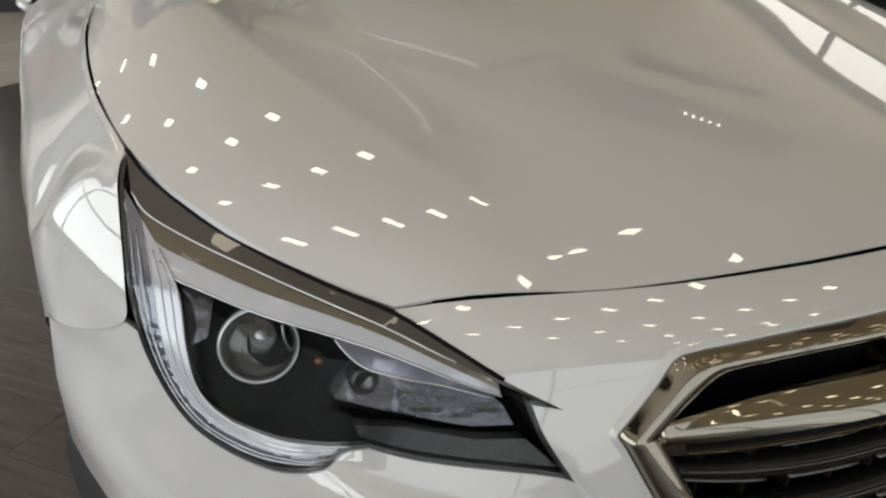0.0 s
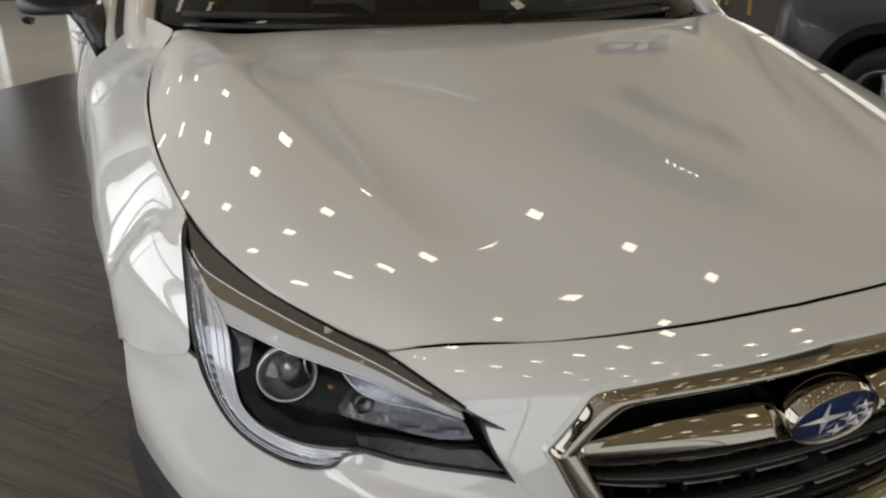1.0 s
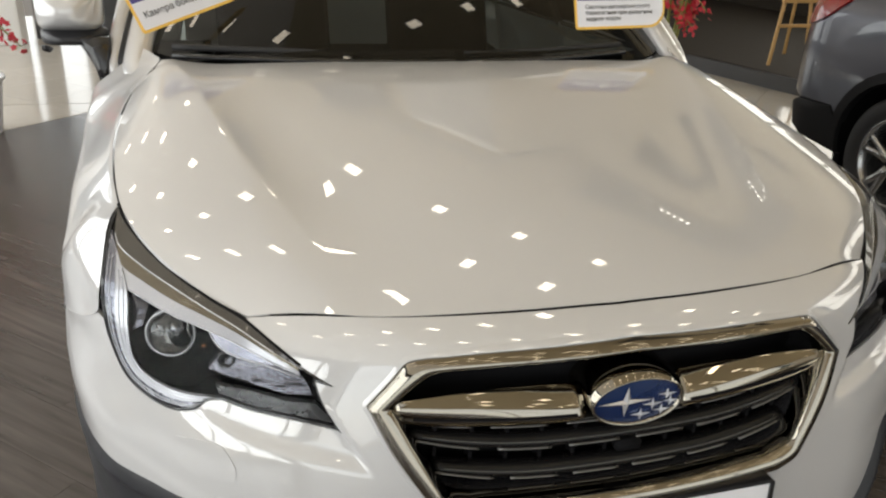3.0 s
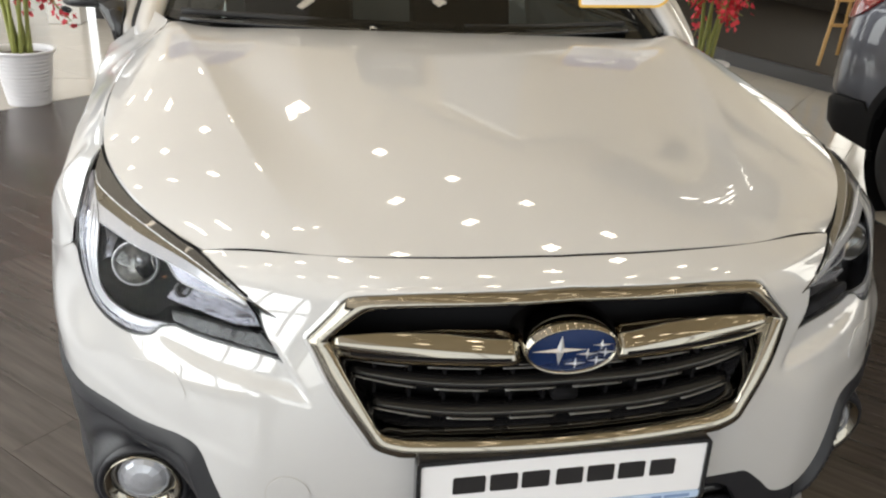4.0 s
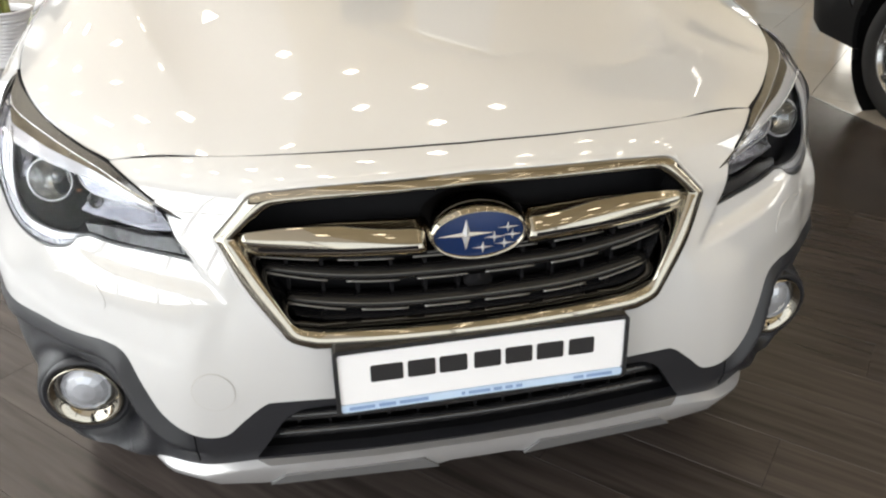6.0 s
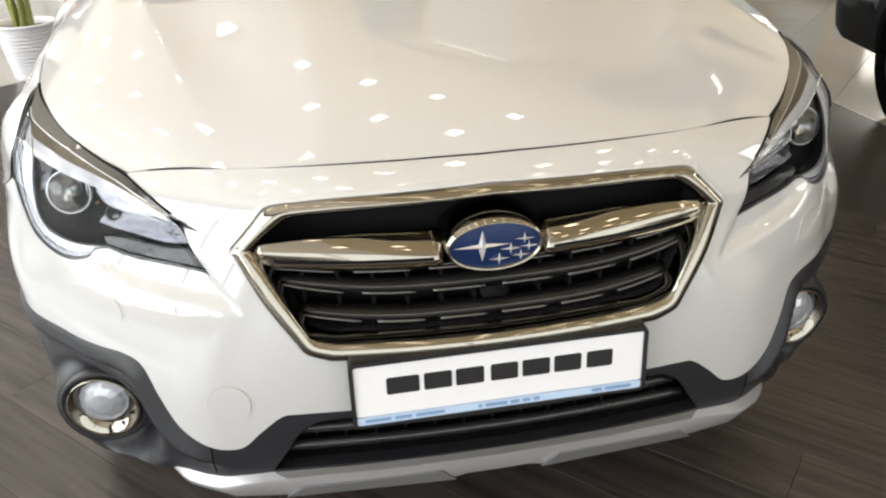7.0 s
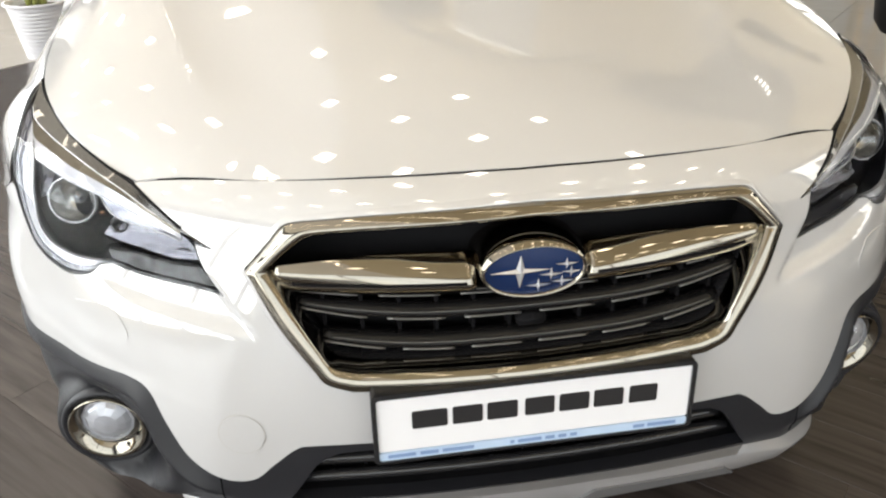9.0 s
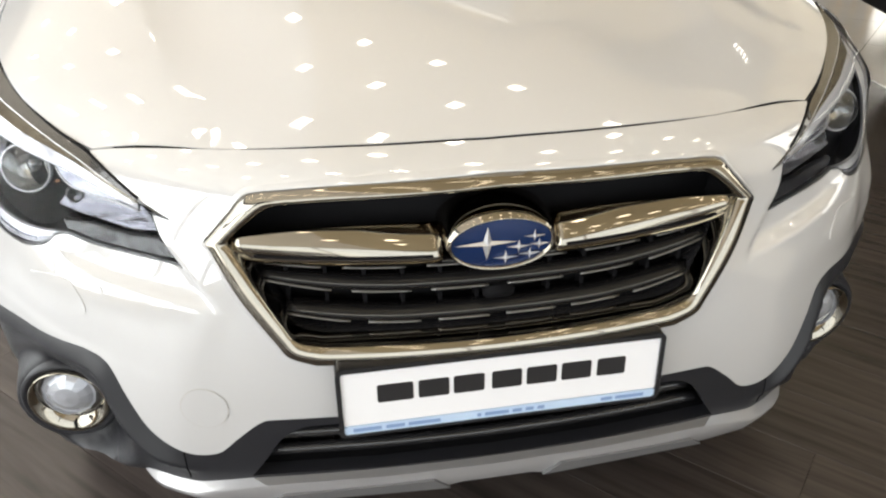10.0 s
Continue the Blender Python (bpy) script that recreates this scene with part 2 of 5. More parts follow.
def sheet(poly, fn, step=0.02, holes=(), back=(0, 0.015, 0), face=(0, -1, 0), rims=True):
    """A bmesh: the inside of a flat outline, less its holes, laid on the surface fn(a, b), with a turned-back rim."""
    from mathutils.geometry import delaunay_2d_cdt
    loops = [[tuple(map(float, q)) for q in l] for l in (poly, *holes)]
    p = np.array(poly)
    lo, hi = p.min(0), p.max(0)
    gx, gy = np.meshgrid(np.arange(lo[0] + step / 2, hi[0], step), np.arange(lo[1] + step / 2, hi[1], step))
    q = np.stack([gx.ravel(), gy.ravel()], 1)
    ok = inside(poly, q)
    for h in holes:
        ok &= ~inside(h, q)
    q = q[ok]
    for l in loops:
        if len(q):
            q = q[~near(l, q, step * 0.45)]
    verts, edges = [], []
    for l in loops:
        s = len(verts)
        verts += [Vector(v) for v in l]
        edges += [(s + i, s + (i + 1) % len(l)) for i in range(len(l))]
    rim = list(edges)
    verts += [Vector(v) for v in q.tolist()]
    vo, _, fo, _, _, _ = delaunay_2d_cdt(verts, edges, [], 0, 1e-6)
    c = np.array([[sum(vo[i][k] for i in f) / len(f) for k in (0, 1)] for f in fo])
    keep = inside(poly, c)
    for h in holes:
        keep &= ~inside(h, c)
    bm = bmesh.new()
    vs = [bm.verts.new(fn(v[0], v[1])) for v in vo]
    faces = []
    for f, k in zip(fo, keep):
        if k and len(set(f)) == len(f):
            try:
                faces.append(bm.faces.new([vs[i] for i in f]))
            except ValueError:
                pass
    bm.normal_update()
    if sum(f.normal.dot(Vector(face)) * f.calc_area() for f in faces) < 0:
        bmesh.ops.reverse_faces(bm, faces=faces)
    if rims and back:
        for a, b in rim:
            pa, pb = Vector(fn(*verts[a])), Vector(fn(*verts[b]))
            off = Vector(back(pa) if callable(back) else back)
            try:
                bm.faces.new([bm.verts.new(v) for v in (pa, pb, pb + off, pa + off)])
            except ValueError:
                pass
    bmesh.ops.delete(bm, geom=[v for v in bm.verts if not v.link_faces], context="VERTS")
    return bm


def flip(bm):
    """Mirrors a bmesh to the other side of the car."""
    for v in bm.verts:
        v.co.x = -v.co.x
    bmesh.ops.reverse_faces(bm, faces=bm.faces)
    return bm


def skin(rows, wrap=False, ends=False):
    """A bmesh through rows of points, all rows of one length."""
    bm = bmesh.new()
    vs = [[bm.verts.new(p) for p in r] for r in rows]
    m = len(rows[0])
    for a, b in zip(vs, vs[1:]):
        for i in range(m if wrap else m - 1):
            bm.faces.new((a[i], a[(i + 1) % m], b[(i + 1) % m], b[i]))
    if ends:
        bm.faces.new(list(reversed(vs[0])))
        bm.faces.new(vs[-1])
    bmesh.ops.recalc_face_normals(bm, faces=bm.faces)
    return bm


def sweep(path, ring, up=(0, 0, 1), taper=None):
    """A bmesh: a closed ring of (side, up) offsets carried along a path."""
    rows, p = [], [Vector(q) for q in path]
    for i, q in enumerate(p):
        d = (p[min(i + 1, len(p) - 1)] - p[max(i - 1, 0)]).normalized()
        side = d.cross(Vector(up)).normalized()
        top = side.cross(d).normalized()
        k = taper(i / (len(p) - 1)) if taper else 1
        rows.append([q + side * (a * k) + top * (b * k) for a, b in ring])
    return skin(rows, wrap=True, ends=True)


def circle(r, n=12, sx=1.0, sy=1.0):
    return [(r * sx * math.cos(2 * math.pi * i / n), r * sy * math.sin(2 * math.pi * i / n)) for i in range(n)]


def box(lo, hi, bevel=0.0):
    bm = bmesh.new()
    bmesh.ops.create_cube(bm, size=1)
    for v in bm.verts:
        v.co = [(lo[k] + hi[k]) / 2 + v.co[k] * (hi[k] - lo[k]) for k in range(3)]
    if bevel:
        bmesh.ops.bevel(bm, geom=bm.edges[:], offset=bevel, segments=2, affect="EDGES")
    return bm


def turned(profile, m, n=32):
    """A bmesh: a profile of (radius, height) turned round the z axis and set by the matrix m."""
    rows = [[m @ Vector((r * math.cos(2 * math.pi * i / n), r * math.sin(2 * math.pi * i / n), h)) for i in range(n)] for r, h in profile]
    return skin(rows, wrap=True)


def facing(place, way, roll=0.0):
    """A matrix at place whose z axis points along way."""
    return Matrix.Translation(place) @ Vector(way).to_track_quat("Z", "Y").to_matrix().to_4x4() @ Matrix.Rotation(roll, 4, "Z")


def step_up(v, a, b):
    t = min(max((v - a) / (b - a), 0.0), 1.0)
    return t * t * (3 - 2 * t)


# ---- the showroom ----
BACK, LEFT, RIGHT, FRONT = 15.0, -4.5, 9.0, -7.0


def setting(name, bm, mat, label, smooth=False):
    return tagged(thing(name, bm, mat, smooth=smooth), label, kind="structure")


setting("ground", box((LEFT - 0.3, FRONT - 0.3, -0.3), (RIGHT + 0.3, BACK + 0.3, -0.012)), GROUT, "brown floor bed under the showroom tiles")
setting("ceiling", box((-0.6, FRONT - 0.3, CEILING), (RIGHT + 0.3, BACK + 0.3, CEILING + 0.2)), CEIL, "cream plaster showroom ceiling with square downlights")
# This strip gets a whiter colour in place of stronger window light.
setting("ceiling_1", box((LEFT - 0.3, FRONT - 0.3, CEILING), (-0.6, BACK + 0.3, CEILING + 0.2)), LITCEIL, "plaster ceiling coloured whiter, as lit by the window wall")
setting("wall_east", box((RIGHT, FRONT, -0.012), (RIGHT + 0.25, -2.0, CEILING)), WALL, "plain beige plaster wall of the showroom")
setting("wall_north", box((0.4, BACK, -0.012), (RIGHT, BACK + 0.25, CEILING)), WALL, "beige plaster wall at the end of the showroom")


def glazing(name, a, b, bays, label, foot=0.0, bars=FRAME):
    """A window wall from a to b: sill, head, mullions, and panes between them."""
    a, b = Vector((*a, 0)), Vector((*b, 0))
    d = (b - a).normalized()
    side = Vector((-d.y, d.x, 0))
    length = (b - a).length

    def bar(s0, s1, z0, z1, deep):
        bm = box((s0, -deep, z0), (s1, deep, z1), 0.006)
        bmesh.ops.transform(bm, matrix=Matrix(((d.x, side.x, 0, a.x), (d.y, side.y, 0, a.y), (0, 0, 1, 0), (0, 0, 0, 1))), verts=bm.verts)
        return bm
    root = holder(name, label, "window", kind="structure")
    part("window_sill", bar(0, length, foot - 0.012, foot + 0.12, 0.06), bars, root, smooth=False)
    part("window_head", bar(0, length, CEILING - 0.35, CEILING, 0.06), bars, root, smooth=False)
    part("transom", bar(0, length, 2.55, 2.62, 0.04), bars, root, smooth=False)
    w = length / bays
    for i in range(bays + 1):
        part("mullion", bar(i * w - 0.035, i * w + 0.035, foot + 0.12, CEILING - 0.35, 0.05), bars, root, smooth=False)
    for i in range(bays):
        ob = part("pane", bar(i * w + 0.035, (i + 1) * w - 0.035, foot + 0.12, CEILING - 0.35, 0.004), CLEARPANE, root, smooth=False)
        ob.visible_shadow = False
    return root


glazing("window_1", (LEFT, FRONT + 0.2), (LEFT, BACK), 14, "tall showroom window wall with dark metal mullions")
glazing("window_2", (LEFT, BACK), (0.4, BACK), 6, "tall glazed shopfront with dark metal frames")
# South glazing is stretched wall to wall so its lamp fills the bumper evenly.
glazing("window_3", (RIGHT, FRONT), (LEFT, FRONT), 5, "unseen glazed front with white frames, widened to light the bumper", bars=COLUMN)
area_lamp("fill_south", (2.25, FRONT - 0.3, 2.2), (2.25, 0, 2.0), 13.4, 4.2, DAY * 60, (0.92, 0.955, 1.0))
# East glazing is added, with a lamp behind it that fills the right side.
glazing("added_window", (RIGHT, BACK), (RIGHT, -2.0), 10, "unseen window wall added beyond the display platform as fill", 1.2)
setting("wall_east_low", box((RIGHT, -2.0, -0.012), (RIGHT + 0.25, BACK, 1.188)), STAGE, "dark brown tiled wall below the added far windows")
area_lamp("fill_east", (RIGHT + 0.25, 4.5, 2.6), (0, 4.5, 2.4), 12.6, 3.4, DAY * 76, (1.0, 0.95, 0.88))
area_lamp("daylight_west", (LEFT - 0.25, 4.0, 2.3), (0, 4.0, 2.1), 21.0, 3.7, DAY * 188, (0.92, 0.955, 1.0))
area_lamp("daylight_north", (-3.0, BACK + 0.35, 2.3), (-3.0, 0, 2.0), 6.6, 4.0, DAY * 40, (0.92, 0.955, 1.0))

# Square downlights in rows that run askew to the car
lamp_frame = box((-0.082, -0.082, -0.022), (0.082, 0.082, -0.002), 0.004)
lamp_pane = box((-0.067, -0.067, -0.028), (0.067, 0.067, -0.0225))
downlight = holder("ceiling_light", "square recessed downlight with a white trim, lit", "ceiling light", "downlights")
part("frame", lamp_frame, COLUMN, downlight, smooth=False)
part("diffuser", lamp_pane, LAMPGLOW, downlight, smooth=False)
spots = []
for i in range(-14, 15):
    for j in range(0, 7):
        x, y = -0.73 + 0.705 * i + 0.02 * j, 5.10 - 0.765 * i - 1.20 * j
        if LEFT + 0.4 < x < 7.2 and -5.6 < y < 7.6:
            spots.append((x, y))
for k, (x, y) in enumerate(spots):
    m = pose(x, y, CEILING, 0, 0, 40)
    if k == 0:
        downlight.matrix_basis = m
    else:
        copy_thing(downlight, m)

# ---- the white car ----
car = holder("car", "pearl white crossover estate car with a chrome grille, bonnet closed", "car")
FRONT_FIT = [0.029, 0.0238, 0.0196, 0.2259, 0.1532, 0.0681, 0.5675, -0.2647, -0.2281, 3.882, 0.8344, 0.011, -2.5915]


def front_y(x, z):
    """How far back the front of the body lies at the half width x and height z."""
    x = abs(x)
    u, q = (z - 0.6) / 0.25, x * x
    p = FRONT_FIT
    w = 0.014
    t = (z - p[10] - p[11] * q - 0.006 - 0.085 * q * max(0.0, 1 - q / 0.376)) / w
    soft = t if t > 30 else math.log1p(math.exp(t))
    y = p[0] + p[1] * u + p[2] * u * u + (p[3] + p[4] * u + p[5] * u * u) * q + (p[6] + p[7] * u + p[8] * u * u) * q ** 4 + (p[9] + p[12] * q) * w * soft
    # the ledge under the lamps
    crest = 0.638 + 0.19 * max(x - 0.435, 0) + 1.6 * max(x - 0.60, 0) ** 2
    fold = x - 0.433 - 0.70 * max(z - 0.638, 0)
    high = (1 - step_up(z, 0.74, 0.80)) * (1 - 0.8 * step_up(x, 0.72, 0.90))
    y += 0.022 * step_up(x, 0.50, 0.70) * (1 - step_up(z, 0.50, 0.66))
    y += 0.016 * step_up(z, crest - 0.004, crest + 0.020) * step_up(fold, -0.001, 0.012) * high * (1 - 0.6 * step_up(x, 0.60, 0.72))
    y -= 0.080 * step_up(x, 0.77, 0.94) * step_up(z, 0.30, 0.45) * (1 - step_up(z, 0.62, 0.75))
    y += 1.1 * max(x - 0.845, 0.0) ** 1.5
    # a faint crease inward from the corner of the cladding
    y -= 0.0028 * step_up(x, 0.48, 0.66) * step_up(z, 0.40, 0.52) * (1 - step_up(z, 0.500 + 0.27 * (x - 0.5), 0.526 + 0.27 * (x - 0.5)))
    return y


def front(x, z, out=0.0):
    return (x, front_y(x, z) - out, z)


def ridge_at(y):
    return 0.418 + 0.29 * max((y - 0.264) / 0.9, 0.0) ** 0.75


def hood_rim(x, y):
    """The height of the bonnet towards its edges."""
    s = (y - 0.175) / 1.1
    z = 0.857 + 0.197 * (1.42 * s - 0.42 * s * s) - (0.038 + 0.11 * math.exp(-(y - 0.175) / 0.12)) * x * x
    ridge = ridge_at(y)
    return z + 0.034 * step_up(y, 0.12, 1.05) * (step_up(x, ridge - 0.30, ridge + 0.01) if x < ridge else 1 - min((x - ridge) / (0.86 - ridge), 1.0) ** 1.7)


HOOD_EDGE = np.array(cat([(0.15, 0.600), (0.266, 0.620), (0.345, 0.690), (0.46, 0.770), (0.59, 0.822), (0.75, 0.846), (0.90, 0.853), (1.05, 0.846), (1.20, 0.820), (1.305, 0.765)], 24)).T


def hood_inner(x, y):
    """The bonnet between the creases: crowned, hollow beside each crease."""
    s, q = (y - 0.175) / 1.1, x * x
    ridge = ridge_at(y)
    z = 0.851 + 0.544 * s - 0.9363 * s ** 2 + 1.264 * s ** 3 - 0.6669 * s ** 4 + 0.30 * max(y - 0.90, 0.0) ** 3
    z += q * (-0.1817 + 0.0994 * s + 0.091 * s * s + 0.0978 * math.exp(-(y - 0.175) / 0.12)) + q * q * (0.105 - 0.1705 * s)
    z += 0.022 * (1 - (1 - min(max((y - 0.205) / 0.50, 0.0), 1.0)) ** 2) * max((min(x, ridge) - ridge + 0.15) / 0.15, 0.0) ** 2
    lip = 0.178 + 0.235 * q
    z += (0.0053 - 0.0675 * q + 0.072 * q * q) * math.exp(-(y - lip) / 0.28)
    return z + (0.0085 + 0.06 * q - 0.27 * q * q - 0.0075 * math.exp(-((x - 0.53) / 0.09) ** 2)) * math.exp(-max(y - 0.163 - 0.27 * q, 0.0) / 0.13)


def hood_z(x, y):
    """The height of the bonnet: outside each crease a shoulder that rolls off to the rim."""
    x = abs(x)
    ridge = ridge_at(y)
    if x <= ridge:
        z = hood_inner(x, y)
    else:
        edge = float(np.interp(y, *HOOD_EDGE))
        crest, rim = hood_inner(ridge, y), hood_inner(edge, y)
        rim += (hood_rim(edge, y) - rim) * step_up(edge, 0.60, 0.80)
        u = min((x - ridge) / max(edge - ridge, 0.05), 1.15)
        z = crest + (rim - crest) * (0.25 * u + 0.75 * u ** 2.6)
    return z


def hood(x, y):
    return (x, y, hood_z(x, y))


HOOD_SIDE = [(0.613, 0.266), (0.69, 0.345), (0.77, 0.46), (0.822, 0.59), (0.846, 0.75), (0.853, 0.90), (0.846, 1.05), (0.82, 1.20), (0.765, 1.305)]
HOOD_GAP = [(0.0, 0.163), (0.2, 0.170), (0.4, 0.197), (0.613, 0.2655)]
COWL = [(0.765, 1.305), (0.6, 1.29), (0.3, 1.275), (0.0, 1.27)]
half = [tuple(q) for q in cat(HOOD_GAP, 6)[:-1] + cat(HOOD_SIDE, 6)[:-1] + cat(COWL, 6)]
G = 0.0030


def inset(half, g):
    p = np.array(half)
    mid = np.array([0.0, 0.75])
    d = np.gradient(p, axis=0)
    n = np.stack([-d[:, 1], d[:, 0]], 1)
    n /= np.linalg.norm(n, axis=1)[:, None] + 1e-9
    n *= np.sign(((mid - p) * n).sum(1))[:, None]
    out = p + n * g
    out[0, 0] = out[-1, 0] = 0.0
    return [tuple(q) for q in out]


part("hood", sheet(both(inset(half, G)), hood, 0.011, back=lambda p: (0, 0, -0.0015 - 0.0065 * step_up(abs(p.x), 0.60, 0.64)), face=(0, 0, 1)), PAINT, car, "white bonnet with two soft ridges")
# dark channel under the shut line
under = sheet(both(inset(half, -0.003)), lambda x, y: (x, y, hood_z(x, y) - 0.030), 0.06, back=None, face=(0, 0, 1))
part("hood_channel", under, DARK, car)

# Outlines on the front, as half width and height
LAMP_LOW = [(0.481, 0.697), (0.525, 0.705), (0.573, 0.711), (0.62, 0.717), (0.66, 0.727)]
LAMP_BUMP = [(0.66, 0.727), (0.682, 0.722), (0.70, 0.709), (0.737, 0.699), (0.77, 0.702), (0.797, 0.711), (0.817, 0.725), (0.833, 0.75), (0.845, 0.788), (0.849, 0.839), (0.843, 0.888), (0.838, 0.910), (0.826, 0.930)]
LAMP_TOP = [(0.826, 0.930), (0.811, 0.913), (0.784, 0.896), (0.754, 0.882), (0.713, 0.868), (0.667, 0.855), (0.615, 0.841), (0.577, 0.822), (0.537, 0.797), (0.488, 0.771)]
LAMP_IN = [(0.488, 0.771), (0.516, 0.776), (0.507, 0.745), (0.481, 0.697)]
LAMP = loop(LAMP_LOW, LAMP_BUMP, LAMP_TOP, LAMP_IN[:2], LAMP_IN[1:], n=5)
GRILLE_OUT = [[(0.0, 0.833), (0.229, 0.827), (0.342, 0.819)], [(0.342, 0.819), (0.372, 0.812), (0.402, 0.787), (0.440, 0.752)], [(0.440, 0.752), (0.447, 0.743), (0.441, 0.735)],
              [(0.441, 0.735), (0.395, 0.672), (0.347, 0.600)], [(0.347, 0.600), (0.330, 0.577), (0.292, 0.562)], [(0.292, 0.562), (0.15, 0.558), (0.0, 0.557)]]
GRILLE_IN = [[(0.0, 0.819), (0.22, 0.812), (0.306, 0.806)], [(0.306, 0.806), (0.337, 0.800), (0.371, 0.779), (0.399, 0.755)], [(0.399, 0.755), (0.403, 0.750), (0.400, 0.744)],
             [(0.400, 0.744), (0.372, 0.690), (0.341, 0.632)], [(0.341, 0.632), (0.319, 0.599), (0.280, 0.588)], [(0.280, 0.588), (0.15, 0.585), (0.0, 0.584)]]
CLAD_TOP = [(0.944, 0.575), (0.86, 0.563), (0.78, 0.556), (0.70, 0.553), (0.66, 0.550), (0.628, 0.533), (0.606, 0.475), (0.577, 0.412), (0.53, 0.374), (0.475, 0.371), (0.435, 0.405), (0.395, 0.437), (0.36, 0.442), (0.2, 0.442), (0.0, 0.442)]
GRILLE_OUT = [[(x * (0.987 + 0.033 * step_up(abs(z - 0.752), 0.0, 0.07)), z - 0.007 * step_up(0.74 - z, 0.0, 0.12) + 0.004 * (1 - step_up(abs(z - 0.745), 0.0, 0.04))) for x, z in s] for s in GRILLE_OUT]
g_out = [tuple(q) for s in GRILLE_OUT for q in cat(s, 12)[:-1]] + [(0.0, 0.550)]
g_in = [tuple(q) for s in GRILLE_IN for q in cat(s, 12)[:-1]] + [(0.0, 0.584)]
clad_half = [tuple(q) for q in cat(CLAD_TOP, 5)]

# Bumper skin: from the bonnet's shut line down to the cladding, round the lamps and the grille
gap_front = []
for x, y in cat(HOOD_GAP, 6):
    lo, hi = 0.78, 0.90
    for _ in range(40):
        mid = (lo + hi) / 2
        lo, hi = (mid, hi) if front_y(x, mid) < y - (1.6 - 1.1 * step_up(x, 0.2, 0.5)) * G else (lo, mid)
    gap_front.append((float(x), lo))
lamp_top = [tuple(q) for q in cat(LAMP_TOP, 5)]
seam = [(0.856, 0.802), (0.89, 0.772), (0.925, 0.742), (0.944, 0.733)]
side = gap_front + [q for q in lamp_top if q[0] < 0.607]
lamp_in = [tuple(q) for q in cat(LAMP_IN[:2], 5)[1:] + cat(LAMP_IN[1:], 5)[1:]]
lamp_low = [tuple(q) for q in cat(LAMP_LOW, 5)[1:] + cat(LAMP_BUMP, 5)[1:] if q[1] < 0.80]
bumper_half = side + lamp_in + lamp_low + seam + [(0.9475, 0.66)] + clad_half
bumper = part("front_bumper", sheet(both(bumper_half), front, 0.0075, holes=[both(g_out)], back=lambda p: (0, 0, -0.02) if p.z > 0.80 and abs(p.x) < 0.62 else (0, 0.015, 0)), PAINT, car, "white bumper skin with a ledge under each lamp")

# Body side behind: fender sections from the lamp back to the door, then doors and quarter
ARCH_Y, ARCH_Z, ARCH_R = 0.955, 0.352, 0.395


def arch(y, c=ARCH_Y):
    d = ARCH_R ** 2 - (y - c) ** 2
    return ARCH_Z + math.sqrt(d) if d > 0 else 0.30


def edge_at(y):
    p = np.array(HOOD_SIDE)[2:]
    return float(np.interp(y, p[:, 1], p[:, 0]))


def fender_section(y):
    xe = edge_at(min(y, 1.30)) if y <= 1.30 else 0.765 + 0.06 * step_up(y, 1.30, 1.48)
    xe += G
    ze = hood_z(xe, min(y, 1.30)) if y <= 1.30 else hood_z(0.765, 1.30) + 0.02 * step_up(y, 1.3, 1.55)
    xs = 0.945 + 0.035 * math.exp(-((y - 1.05) / 0.32) ** 2) + 0.035 * step_up(y, 1.05, 1.43)
    w = xs - xe
    low = max(arch(y), 0.30)
    return cat([(xe, y, ze), (xe + 0.013, y, ze - 0.009), (xe + 0.48 * w, y, ze - 0.060), (xe + 0.86 * w, y, ze - 0.125), (xs, y, 0.80), (xs, y, 0.77), (xs - 0.006, y, max(0.66, low + 0.02)), (xs - 0.008, y, low)], 5)


first = cat([(0.8285, front_y(0.826, 0.930), 0.930), (0.8405, front_y(0.838, 0.910), 0.912), (0.8455, front_y(0.843, 0.888), 0.888), (0.8515, front_y(0.849, 0.839), 0.839), (0.858, front_y(0.856, 0.803), 0.804), (0.892, front_y(0.89, 0.773), 0.774), (0.927, front_y(0.925, 0.743), 0.744), (0.946, front_y(0.944, 0.734), 0.735)], 5)


second = cat([(0.8258, 0.60, hood_z(0.8258, 0.60)), (0.840, 0.603, 0.922), (0.878, 0.606, 0.902), (0.916, 0.610, 0.858), (0.938, 0.616, 0.80), (0.948, 0.622, 0.75), (0.952, 0.628, 0.722), (0.953, 0.632, 0.705)], 5)


def fender(sign):
    rows = [first, second] + [fender_section(y) for y in (0.70, 0.78, 0.86, 0.955, 1.05, 1.15, 1.24, 1.30, 1.36, 1.43)]
    grid = np.array([[list(p) for p in r] for r in rows])
    fine = [cat(grid[:, j], 4) for j in range(grid.shape[1])]
    bm = skin([[tuple(fine[j][i]) for j in range(len(fine))] for i in range(len(fine[0]))])
    bm.normal_update()
    if sum(f.normal.x * f.calc_area() for f in bm.faces) < 0:
        bmesh.ops.reverse_faces(bm, faces=bm.faces)
    if sign < 0:
        flip(bm)
    return part("fender", bm, PAINT, car)


def side_x(y, z):
    wide = 0.990 + 0.045 * step_up(y, 1.45, 2.1)
    x = wide - (0.10 + 0.8 * (wide - 0.934)) * ((z - 0.66) / 0.42) ** 2 * (1 if z > 0.66 else 0.3)
    x -= 0.11 * (max(y - 3.3, 0) / 1.4) ** 2
    return x


REAR_Y = ARCH_Y + 2.745


